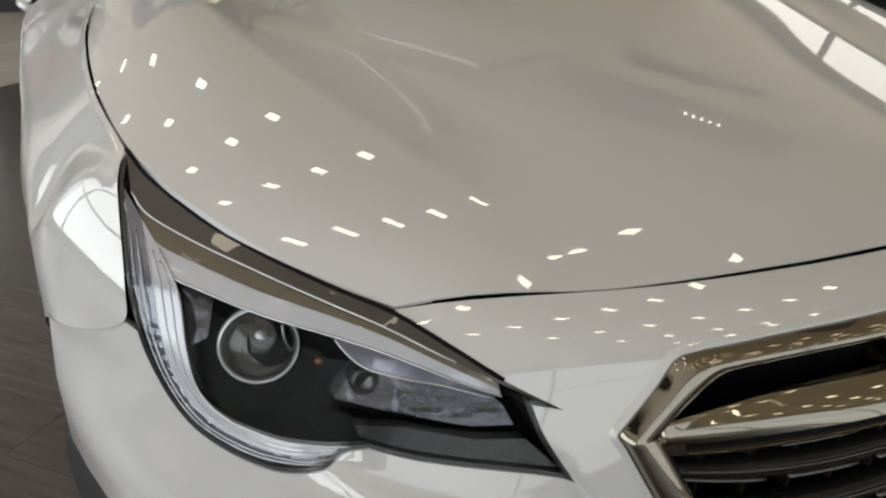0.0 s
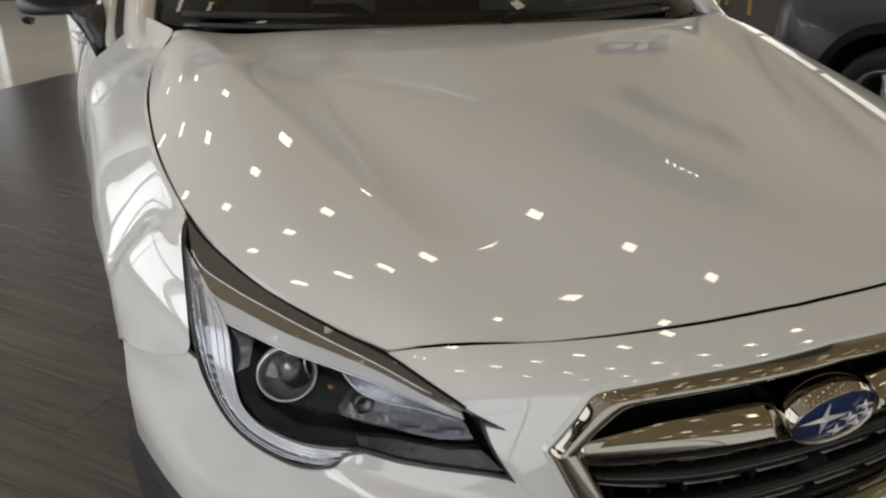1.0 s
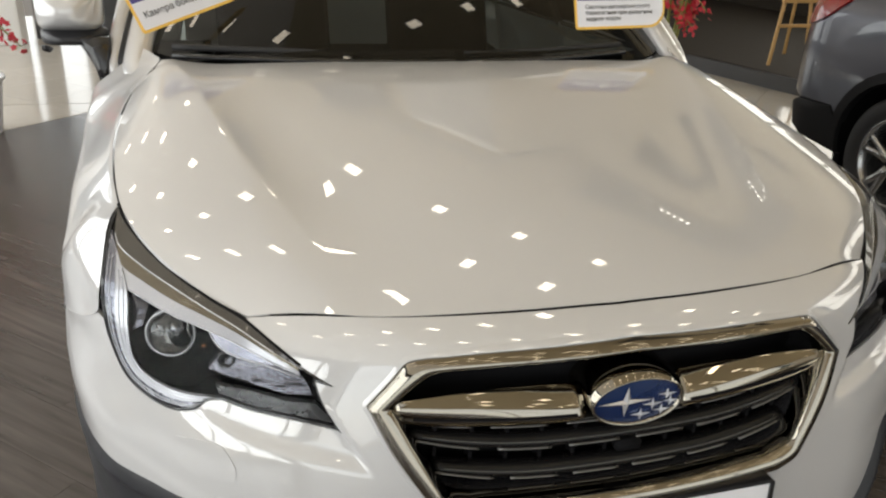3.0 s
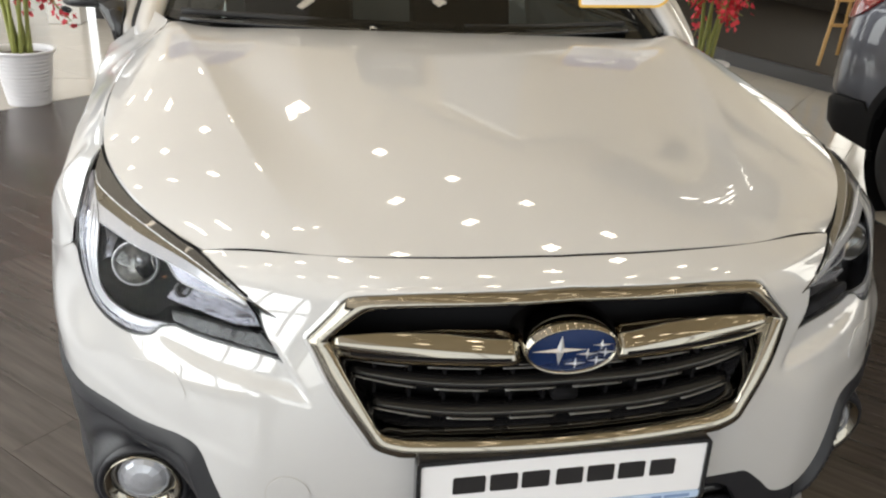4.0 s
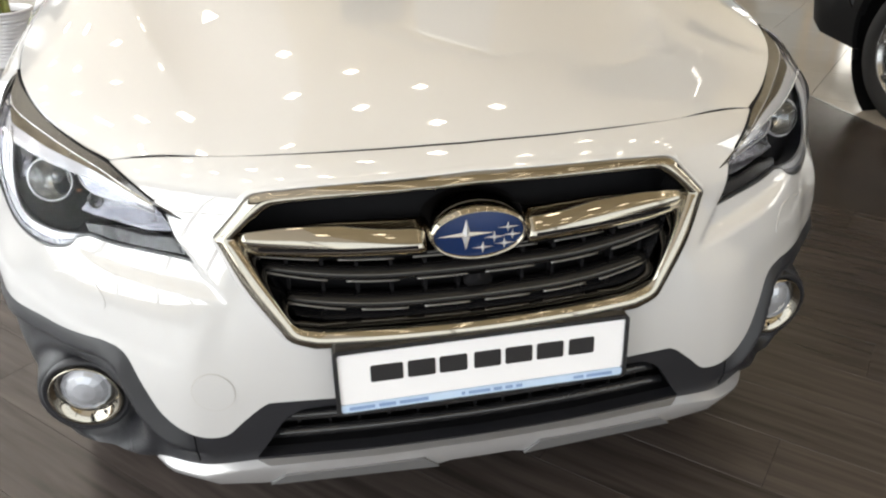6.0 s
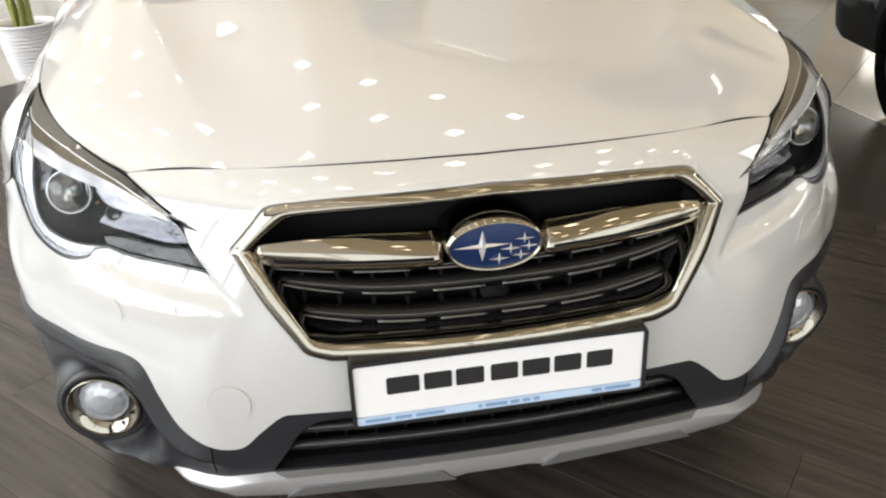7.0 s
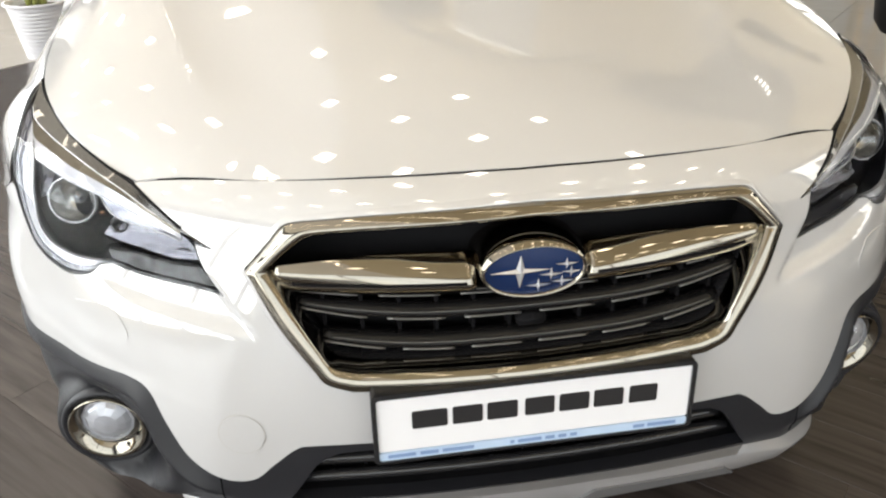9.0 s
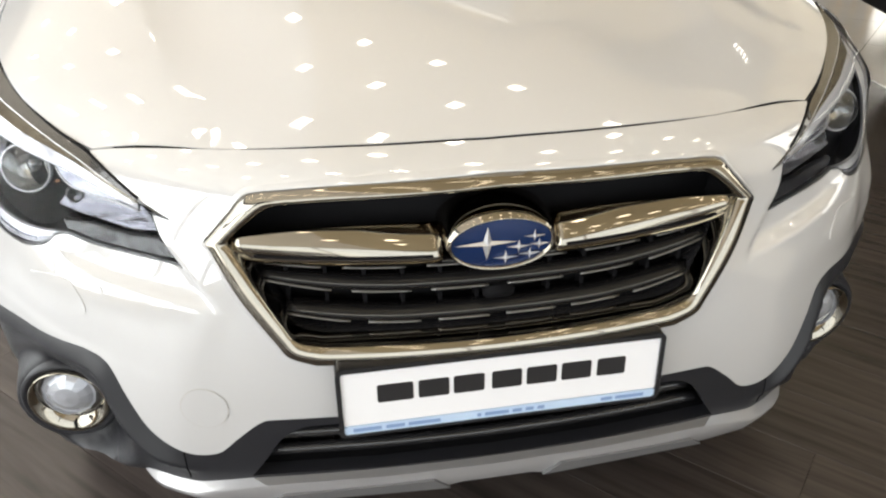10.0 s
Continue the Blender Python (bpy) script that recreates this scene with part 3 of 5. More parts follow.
def arch_line(cy, y0, y1, n=16):
    a0, a1 = math.acos((y0 - cy) / ARCH_R) if abs(y0 - cy) < ARCH_R else math.pi, 0.0
    return [(cy + ARCH_R * math.cos(a0 + (a1 - a0) * i / n), 0.31 + max(ARCH_Z - 0.31 + ARCH_R * math.sin(a0 + (a1 - a0) * i / n), 0)) for i in range(n + 1)]


for sign in (1, -1):
    fender(sign)
    for name, y0, y1 in (("front_door", 1.436, 2.42), ("rear_door", 2.426, 3.28)):
        bm = sheet([(y0, 0.36), (y1, 0.36), (y1, 1.04), (y0, 1.03)], lambda y, z: (side_x(y, z), y, z), 0.06, back=(-0.02, 0, 0), face=(1, 0, 0))
        door = part(name, bm if sign > 0 else flip(bm), PAINT, car)
        bm = sweep([(side_x(y1 - 0.25, 0.9) + 0.012, y1 - 0.27, 0.90), (side_x(y1 - 0.2, 0.9) + 0.035, y1 - 0.19, 0.905), (side_x(y1 - 0.1, 0.9) + 0.012, y1 - 0.08, 0.90)], circle(0.013, 8))
        part("door_handle", bm if sign > 0 else flip(bm), PAINT, door)
    quarter = [(3.286, 0.36), (REAR_Y - ARCH_R, 0.36)] + arch_line(REAR_Y, REAR_Y - ARCH_R, REAR_Y + ARCH_R)[1:] + [(4.70, 0.42), (4.72, 1.06), (3.286, 1.04)]
    bm = sheet(quarter, lambda y, z: (side_x(y, z), y, z), 0.06, back=(-0.02, 0, 0), face=(1, 0, 0))
    part("rear_quarter", bm if sign > 0 else flip(bm), PAINT, car)
    bm = skin([[(0.84, y, 0.20), (x - 0.03, y, 0.20), (x, y, 0.24), (x, y, 0.34), (x - 0.02, y, 0.372), (0.84, y, 0.372)] for y, x in ((ARCH_Y + 0.40, 0.925), (1.75, 0.965), (2.3, 1.005), (REAR_Y - 0.40, 1.005))], wrap=True, ends=True)
    part("side_sill", bm if sign > 0 else flip(bm), CLAD, car, "black plastic sill")
    for cy in (ARCH_Y, REAR_Y):
        ring = [(cy + (ARCH_R + 0.0) * math.cos(a), ARCH_Z + ARCH_R * math.sin(a)) for a in np.linspace(-0.15, math.pi + 0.05 if cy > 2 else math.pi - 0.80, 25)]
        rows = []
        for k, (y, z) in enumerate(ring):
            d = Vector((0, y - cy, z - ARCH_Z)).normalized()
            x = (0.932 + 0.026 * step_up(y, 0.62, 0.95) if cy < 2 else side_x(y, z) + 0.014)
            rows.append([Vector((x - 0.05, y, z)) - d * 0.05, Vector((x, y, z)) - d * 0.045, Vector((x + 0.004, y, z)) - d * 0.0, Vector((x - 0.012, y, z)) + d * 0.012])
        bm = skin(rows)
        bm.normal_update()
        if sum(f.normal.x for f in bm.faces) < 0:
            bmesh.ops.reverse_faces(bm, faces=bm.faces)
        part("arch_trim", bm if sign > 0 else flip(bm), CLAD, car, "black plastic wheel-arch trim")


def wheel(name, x, y, r, width, group, parent, rim_r, spokes=5):
    """A wheel that faces +x: tyre, rim, paired spokes, hub."""
    root = holder(name)
    root.parent = parent
    m = facing((0, 0, 0), (1, 0, 0))
    h = width / 2
    part("tyre", turned([(rim_r - 0.01, -h + 0.02), (r - 0.035, -h), (r - 0.006, -h + 0.03), (r, -h + 0.06), (r, h - 0.06), (r - 0.006, h - 0.03), (r - 0.035, h), (rim_r + 0.012, h - 0.004), (rim_r - 0.004, h - 0.018)], m, 48), RUBBER, root)
    rim = part("rim", turned([(rim_r, h - 0.016), (rim_r - 0.006, h - 0.008), (rim_r - 0.016, h - 0.014), (rim_r - 0.022, 0.0), (rim_r - 0.03, -h + 0.03)], m, 48), ALLOY, root)
    part("brake_disc", turned([(0.001, 0.0), (0.15, 0.0), (0.15, -0.02), (rim_r - 0.03, -0.03)], m, 32), DARK, root)
    for k in range(spokes):
        for da in (-0.20, 0.20):
            a = 2 * math.pi * k / spokes + math.pi / 2
            rows = []
            for t in np.linspace(0, 1, 6):
                rr = 0.045 + t * (rim_r - 0.058)
                aa = a + da * (0.35 + 0.65 * t)
                c = Vector((h - 0.018 - 0.022 * (1 - t) ** 2 * -0.4, rr * math.cos(aa), rr * math.sin(aa)))
                tang = Vector((0, -math.sin(aa), math.cos(aa)))
                w = 0.024 - 0.008 * t
                rows.append([c - tang * w + Vector((-0.03, 0, 0)), c - tang * w * 0.8, c + tang * w * 0.8, c + tang * w + Vector((-0.03, 0, 0))])
            part("spoke", skin(rows, wrap=True, ends=True), ALLOY, rim)
    part("hub_cap", turned([(0.001, h - 0.004), (0.026, h - 0.006), (0.034, h - 0.016), (0.034, h - 0.04), (0.06, h - 0.045)], m, 24), BLACK, rim)
    root.matrix_basis = pose(x, y, r, 0, 0, 0 if x > (0 if parent is car else 3.4) else 180)
    return root


for sx in (1, -1):
    for cy in (ARCH_Y, REAR_Y):
        wheel("wheel", sx * 0.79, cy, 0.345, 0.225, "", car, 0.232)
for sx in (1, -1):
    for cy in (ARCH_Y, REAR_Y):
        bm = turned([(0.41, -0.17), (0.41, 0.10)], facing((sx * 0.74, cy, ARCH_Z), (1, 0, 0)), 32)
        part("wheel_housing", bm, DARK, car)
part("underbody", box((-0.62, 0.15, 0.22), (0.62, 4.55, 0.62), 0.03), DARK, car)
part("tailgate", skin([[(x, 4.72 - 0.18 * (x / 0.85) ** 2 + dy, z) for x in np.linspace(-0.80, 0.80, 17)] for z, dy in ((0.42, 0.0), (0.6, 0.06), (0.8, 0.07), (1.05, 0.0))]), PAINT, car)

# Greenhouse: pillars, roof, windows
ROOF_F, ROOF_R = 2.12, 4.35


def roof_x(y):
    return 0.615 - 0.05 * ((y - 3.0) / 1.3) ** 2


rows = [[(roof_x(y) * s, y, 1.555 + 0.045 * (1 - abs(s) ** 2.2) - 0.05 * ((y - 3.0) / 1.3) ** 2) for s in np.linspace(-1, 1, 21)] for y in np.linspace(ROOF_F, ROOF_R, 12)]
part("roof", skin(rows), PAINT, car)
cowl_line = cat([(-0.80, 1.455, 1.075), (-0.70, 1.37, 1.062), (-0.45, 1.31, 1.05), (0.0, 1.285, 1.042), (0.45, 1.31, 1.05), (0.70, 1.37, 1.062), (0.80, 1.455, 1.075)], 5)
roof_line = even(cat([(-0.60, ROOF_F, 1.53), (-0.3, ROOF_F - 0.05, 1.575), (0, ROOF_F - 0.07, 1.588), (0.3, ROOF_F - 0.05, 1.575), (0.60, ROOF_F, 1.53)], 8), len(cowl_line))
cowl_even = even(cowl_line, len(cowl_line))
rows = []
for t in np.linspace(0, 1, 12):
    rows.append([tuple((1 - t) * a + t * b + np.array((0, -0.04, 0.03)) * 4 * t * (1 - t) * (1 - ((i - 15) / 15) ** 2)) for i, (a, b) in enumerate(zip(cowl_even, roof_line))])
shield = part("windshield", skin(rows), GLASS, car, "dark tinted windscreen")
shield.visible_shadow = False
band = [[tuple(np.array(a) + (np.array(b) - np.array(a)) * t + np.array((0, 0.012, -0.012))) for a, b in zip(cowl_even, roof_line)] for t in (0.0, 0.055)]
part("frit_band", skin(band), DARK, car)
cowl_panel = [[tuple(p) for p in even([(s * q[0], q[1], hood_z(q[0], min(q[1], 1.27)) - 0.012) for s, q in [(-1, w) for w in COWL] + [(1, w) for w in COWL[::-1][1:]]], 31)],
              [tuple(np.array(p) + np.array((0, 0.005, -0.015))) for p in cowl_even]]
part("cowl_panel", skin(cowl_panel), CLAD, car, "black plastic scuttle below the windscreen")
for sign in (1, -1):
    pil = cat([(0.800, 1.20, 0.985), (0.818, 1.33, 1.022), (0.832, 1.43, 1.065), (0.765, 1.72, 1.28), (0.66, 1.98, 1.45), (0.60, ROOF_F + 0.02, 1.545)], 6)
    bm = sweep(pil, [(0.034, -0.03), (0.038, 0.0), (0.028, 0.016), (0.0, 0.022), (-0.028, 0.014), (-0.034, -0.012), (0.0, -0.035)], up=(0, -0.5, 1))
    part("front_pillar", bm if sign > 0 else flip(bm), PAINT, car)
    jamb = cat([(0.892, 1.455, 1.005), (0.893, 1.50, 1.07), (0.838, 1.75, 1.27), (0.74, 2.0, 1.44), (0.655, ROOF_F + 0.04, 1.535)], 6)
    bm = sweep(jamb, [(0.022, -0.03), (0.026, 0.0), (0.016, 0.012), (0.0, 0.014), (-0.016, 0.008), (-0.018, -0.02)], up=(0, -0.5, 1))
    part("door_frame", bm if sign > 0 else flip(bm), PAINT, car)
    gap = cat([(0.865, 1.45, 1.035), (0.865, 1.50, 1.07), (0.80, 1.75, 1.265), (0.70, 2.0, 1.435), (0.62, ROOF_F + 0.04, 1.53)], 6)
    bm = sweep(gap, circle(0.022, 8), up=(0, -0.5, 1))
    part("door_seal", bm if sign > 0 else flip(bm), RUBBER, car, "black door seal")
    top = [(roof_x(y) + 0.005, y, 1.545 - 0.05 * ((y - 3.0) / 1.3) ** 2) for y in np.linspace(ROOF_F, ROOF_R, 9)]
    belt = [(side_x(y, 1.03) - 0.012, y, 1.035) for y in np.linspace(1.62, 4.62, 9)]
    bm = skin([belt, [tuple((np.array(a) + np.array(b)) / 2 + np.array((0.03, 0, 0))) for a, b in zip(belt, top)], top])
    ob = part("side_windows", bm if sign > 0 else flip(bm), GLASS, car, "dark tinted side glass")
    ob.visible_shadow = False
    bm = sheet([(1.50, 1.035), (1.74, 1.035), (1.74, 1.24)], lambda y, z: (side_x(y, 1.03) - 0.02 - 0.45 * (z - 1.03), y, z), 0.05, back=(-0.02, 0, 0), face=(1, 0, 0))
    part("quarter_glass", bm if sign > 0 else flip(bm), BLACK, car)
    bm = sweep([(side_x(y, 1.03) - 0.008, y, 1.038) for y in np.linspace(1.44, 4.6, 20)], [(0.008, -0.01), (0.01, 0.004), (0, 0.012), (-0.01, 0.004), (-0.01, -0.01)])
    part("belt_trim", bm if sign > 0 else flip(bm), BLACK, car)
    for y in (2.44, 3.3):
        a, b = Vector((side_x(y, 1.03) - 0.005, y, 1.03)), Vector((roof_x(y) + 0.01, y + 0.12, 1.53))
        bm = sweep([a, (a + b) / 2 + Vector((0.036, 0, 0)), b], [(-0.03, -0.01), (-0.03, 0.012), (0.03, 0.012), (0.03, -0.01)], up=(1, 0, 0))
        part("door_pillar", bm if sign > 0 else flip(bm), BLACK, car)
    bm = sweep([(roof_x(y) - 0.02, y, 1.60 - 0.05 * ((y - 3) / 1.3) ** 2) for y in np.linspace(ROOF_F + 0.15, ROOF_R - 0.1, 12)], circle(0.016, 8))
    part("roof_rail", bm if sign > 0 else flip(bm), SATIN, car)
part("dashboard", skin([[(x, y, z - 0.10 * (x / 0.8) ** 4) for x in np.linspace(-0.74, 0.74, 15)] for y, z in ((1.36, 1.0), (1.6, 1.03), (1.8, 1.02), (1.95, 0.9), (1.97, 0.6))]), DARK, car)
part("cabin_floor", box((-0.78, 1.5, 0.40), (0.78, 4.55, 0.45)), DARK, car)
for sx in (-0.37, 0.37):
    part("front_seat", skin([[(sx + 0.24 * math.cos(a), y + 0.05 * math.sin(a), z) for a in np.linspace(0, 2 * math.pi, 14, endpoint=False)] for y, z in ((2.55, 0.5), (2.6, 0.8), (2.72, 1.15), (2.78, 1.38))], wrap=True, ends=True), DARK, car)
part("rear_glass", skin([[(x, 4.62 + 0.08 - 0.14 * (x / 0.7) ** 2, 1.06) for x in np.linspace(-0.70, 0.70, 13)], [(x * 0.8, 4.33, 1.50) for x in np.linspace(-0.70, 0.70, 13)]]), BLACK, car)


def wiper(points, parent):
    arm = part("wiper_arm", sweep(cat(points, 6), [(-0.012, -0.004), (-0.008, 0.008), (0.008, 0.008), (0.012, -0.004)]), BLACK, parent, "black wiper lying at the foot of the windscreen")
    part("wiper_blade", sweep([tuple(np.array(p) + np.array((0, 0.035, 0.02))) for p in cat(points, 6)], circle(0.009, 8)), RUBBER, arm)


wiper([(-0.74, 1.36, 1.075), (-0.45, 1.325, 1.068), (-0.15, 1.31, 1.062), (0.05, 1.315, 1.062)], car)
wiper([(0.08, 1.30, 1.062), (0.35, 1.318, 1.068), (0.62, 1.36, 1.08)], car)


def door_mirror(sign):
    rings = []
    for cx, cy, z, wx, wy in ((0.928, 1.450, 0.985, 0.008, 0.010), (0.930, 1.480, 1.030, 0.020, 0.035), (0.938, 1.505, 1.070, 0.034, 0.045), (0.952, 1.520, 1.105, 0.046, 0.045)):
        rings.append([(cx + wx * a, cy + wy * b, z) for a, b in ((1, -0.6), (0.6, -1), (-0.6, -1), (-1, -0.6), (-1, 0.8), (1, 0.8))])
    foot = skin(rings, wrap=True, ends=True)
    root = part("mirror_foot", foot if sign > 0 else flip(foot), BLACK, car, "black mirror foot on the door")

    def shell(x0, x1, z0, z1, y0, deep, mat, name):
        rows = []
        for t in np.linspace(0, 1, 9):
            k = math.sin(math.pi * (0.06 + 0.44 * t) )
            cx, cz = (x0 + x1) / 2, (z0 + z1) / 2
            ring = []
            for a in np.linspace(0, 2 * math.pi, 28, endpoint=False):
                c, s = math.cos(a), math.sin(a)
                ring.append((cx + (x1 - x0) / 2 * k * math.copysign(abs(c) ** 0.42, c), y0 + deep * t ** 1.4, cz + (z1 - z0) / 2 * k * math.copysign(abs(s) ** 0.5, s)))
            rows.append(ring)
        bm = skin(rows, wrap=True, ends=True)
        return part(name, bm if sign > 0 else flip(bm), mat, root)
    shell(0.925, 1.105, 1.108, 1.236, 1.465, 0.14, PAINT, "mirror_cap")
    shell(0.918, 1.098, 1.074, 1.124, 1.47, 0.13, CLAD, "mirror_base")
    bm = turned([(0.001, 0.012), (0.012, 0.010), (0.016, 0.0)], facing((1.070, 1.50, 1.078), (0.2, -0.5, -0.85)), 16)
    part("side_camera", bm if sign > 0 else flip(bm), BLACK, root)


door_mirror(-1)

# Grille: chrome surround, dark backing, wings, bars
grille = holder("grille", "six-sided black grille with a chrome surround and bars")
grille.parent = car
rows = []
for t, out in ((0.0, -0.004), (0.04, 0.012), (0.11, 0.0175), (0.50, 0.0185), (0.80, 0.0140), (0.88, 0.008), (0.94, -0.004), (1.0, -0.028)):
    rows.append([front(ox + (ix - ox) * t, oz + (iz - oz) * t, out) for (ox, oz), (ix, iz) in zip(both(g_out), both(g_in))])
part("surround", skin(rows, wrap=True), CHROME, grille, "bright chrome surround")
def grow(poly, d):
    q = np.array(poly)
    t = np.roll(q, -1, 0) - np.roll(q, 1, 0)
    n = np.stack([-t[:, 1], t[:, 0]], 1)
    n /= np.linalg.norm(n, axis=1)[:, None] + 1e-9
    b = np.roll(q, -1, 0)
    area = 0.5 * np.sum(q[:, 0] * b[:, 1] - b[:, 0] * q[:, 1])
    return [tuple(v) for v in q - n * d * (1 if area > 0 else -1)]


flange = [[front(x, z, out) for x, z in grow(both(g_out), d)] for d, out in ((0.0075, 0.0003), (0.006, 0.0014), (0.003, 0.0032), (0.001, 0.0036), (0.0002, 0.0005))]
part("flange", skin(flange, wrap=True), PAINT, grille, "white raised flange round the chrome")
part("backing", sheet(both(g_out), lambda x, z: front(x, z, -0.085), 0.06, back=None), DARK, grille)
part("reveal", skin([[front(x, z, -0.026) for x, z in both(g_in)], [front(x * 1.01, z, -0.088) for x, z in both(g_in)]], wrap=True), BLACK, grille)


def grille_bar(name, end, z0, rise, high, mat, deep=0.030, lip=True):
    xs = np.linspace(-end, end, 49)
    rows, lips = [], []
    for x in xs:
        k = (abs(x) / end)
        zc = z0 + rise * max(k - 0.35, 0) ** 2 / 0.4225
        y = front_y(x, zc) + deep
        h = high * (1 - 0.3 * max(k - 0.75, 0) / 0.25)
        rows.append([(x, y + 0.035, zc + h / 2), (x, y + 0.012, zc + h / 2 - 0.001), (x, y, zc + 0.002), (x, y + 0.001, zc - h / 2 + 0.003), (x, y + 0.006, zc - h / 2), (x, y + 0.035, zc - h / 2)])
        lips.append([(x, y - 0.001, zc - h / 2 + 0.0035), (x, y - 0.003, zc - h / 2 + 0.001), (x, y, zc - h / 2 - 0.0015), (x, y + 0.010, zc - h / 2 - 0.001)])
    ob = part(name, skin(rows, wrap=True, ends=True), mat, grille)
    # The lit upper edge is drawn as a separate lighter line.
    part("bar_glint", sweep([(r[2][0], r[2][1] - 0.0005, r[2][2] + 0.001) for r in rows[1:-1]], circle(0.0011, 6)), SATIN, grille, "thin satin line for the glint along the upper edge")
    if lip:
        for a in range(6):
            part("bar_lip", skin(lips[a * 8 + (a > 0):a * 8 + 9 - (a < 5)], wrap=True, ends=True), SATIN, grille, "thin bright lip")
    return ob


grille_bar("lower_bar", 0.334, 0.606, 0.020, 0.022, BARS)
grille_bar("middle_bar", 0.370, 0.660, 0.022, 0.022, BARS)
grille_bar("thin_bar", 0.388, 0.694, 0.012, 0.010, BARS, 0.032)
for sign in (1, -1):
    rows, line = [], []
    for s in np.linspace(0, 1, 22):
        x = 0.091 + 0.311 * s
        taper = 1 - 0.22 * s ** 12
        yt, zt = 0.100 + 0.006 * s, 0.755 + 0.004 * math.sin(math.pi * s)
        yb, zb = 0.058 + 0.044 * s ** 1.6, 0.755 - 0.054 * taper * (1 - 0.12 * s)
        ring = [(yt + 0.03, zt - 0.02), (yt + 0.004, zt - 0.004), (yt, zt), (yt - 0.003, zt - 0.001)]
        ring += [(yt + (yb - yt) * k - 0.008 * taper * math.sin(math.pi * k), zt + (zb + 0.016 * taper - zt) * k) for k in (0.15, 0.3, 0.45, 0.6, 0.75, 0.93, 1.0)]
        ring += [(yb - 0.0012, zb + 0.013 * taper), (yb + 0.002, zb + 0.004), (yb + 0.005, zb), (yt + 0.03, zb + 0.002)]
        rows.append([(sign * x, a, b) for a, b in ring])
        line.append((sign * x, yb - 0.0010, zb + 0.0165 * taper))
    part("wing_bar", skin(rows, wrap=True, ends=True), CHROME, grille, "broad chrome wing beside the emblem")
    part("wing_groove", sweep(line[1:-2], circle(0.0026, 6)), DARK, grille, "black groove along the wing")
for x in np.linspace(-0.33, 0.33, 12):
    part("rib", box((x - 0.003, front_y(x, 0.65) + 0.05, 0.59), (x + 0.003, front_y(x, 0.65) + 0.075, 0.70)), DARK, grille, smooth=False)
part("sensor", box((-0.024, 0.056, 0.628), (0.024, 0.08, 0.648), 0.004), DARK, grille, "small black camera block")

# Emblem: chrome oval, blue field, bright star shapes
emblem = holder("emblem", "oval blue emblem with a chrome rim and bright star shapes")
emblem.parent = car
m = facing((0, 0.078, 0.733), (0, -1, -0.04)) @ Matrix.Diagonal((1.0, 0.55, 1, 1))
flat = facing((0, 0.078, 0.733), (0, -1, -0.04))
EW = 0.084
rim = []
for r, h, lift in ((1.06, -0.060, 0.004), (1.08, -0.012, 0.0085), (1.055, 0.010, 0.0055), (1.03, 0.022, 0.002), (0.995, 0.0275, 0.0), (0.965, 0.029, 0.0), (0.935, 0.022, 0.0)):
    rim.append([flat @ Vector((EW * r * math.cos(a), 0.55 * EW * r * math.sin(a) + lift, h)) for a in np.linspace(0, 2 * math.pi, 64, endpoint=False)])
part("rim", skin(rim, wrap=True), CHROME, emblem)
part("field", turned([(EW * 0.94, 0.0215), (EW * 0.6, 0.0245), (EW * 0.3, 0.026), (0.0005, 0.0265)], m, 56), EMBLEM, emblem, "deep blue enamel field")


def star(u, v, w, h):
    bm = bmesh.new()
    tips = [(w, 0), (0, h), (-w, 0), (0, -h)]
    ring = []
    for i in range(4):
        a, b = tips[i], tips[(i + 1) % 4]
        ring += [a, ((a[0] + b[0]) * 0.13, (a[1] + b[1]) * 0.16)]
    base = 0.0275
    outer = [bm.verts.new(flat @ Vector((u + a, v + b, base))) for a, b in ring]
    mid = bm.verts.new(flat @ Vector((u, v, base + 0.0055)))
    for i in range(8):
        bm.faces.new((outer[i], outer[(i + 1) % 8], mid))
    bmesh.ops.recalc_face_normals(bm, faces=bm.faces)
    return bm


for u, v, w, h in ((-0.024, 0.003, 0.050, 0.030), (0.026, -0.006, 0.020, 0.012), (0.006, -0.024, 0.020, 0.012), (0.050, 0.011, 0.019, 0.011), (0.058, -0.004, 0.016, 0.011), (0.044, -0.020, 0.018, 0.011)):
    bm = star(u, v, w, h)
    if sum(f.normal.y for f in bm.faces) > 0:
        bmesh.ops.reverse_faces(bm, faces=bm.faces)
    part("star_mark", bm, RING, emblem, smooth=False)


# Headlights
def shrink(poly, d):
    p = np.array(poly)
    a, b = np.roll(p, 1, 0), np.roll(p, -1, 0)
    t = b - a
    n = np.stack([-t[:, 1], t[:, 0]], 1)
    n /= np.linalg.norm(n, axis=1)[:, None] + 1e-9
    area = 0.5 * np.sum(p[:, 0] * b[:, 1] - b[:, 0] * p[:, 1])
    return [tuple(q) for q in p + n * d * (1 if area > 0 else -1)]


STRIP_TOP = [(0.829, 0.902), (0.817, 0.888), (0.779, 0.874), (0.727, 0.860), (0.672, 0.8455), (0.626, 0.832), (0.575, 0.811), (0.493, 0.7725)]
STRIP_MID = [(0.820, 0.876), (0.810, 0.868), (0.781, 0.860), (0.729, 0.847), (0.675, 0.8365), (0.627, 0.824), (0.576, 0.803), (0.540, 0.7865)]
STRIP_LOW = [(0.815, 0.858), (0.803, 0.848), (0.784, 0.843), (0.732, 0.831), (0.678, 0.822), (0.630, 0.811), (0.575, 0.792), (0.538, 0.7785)]
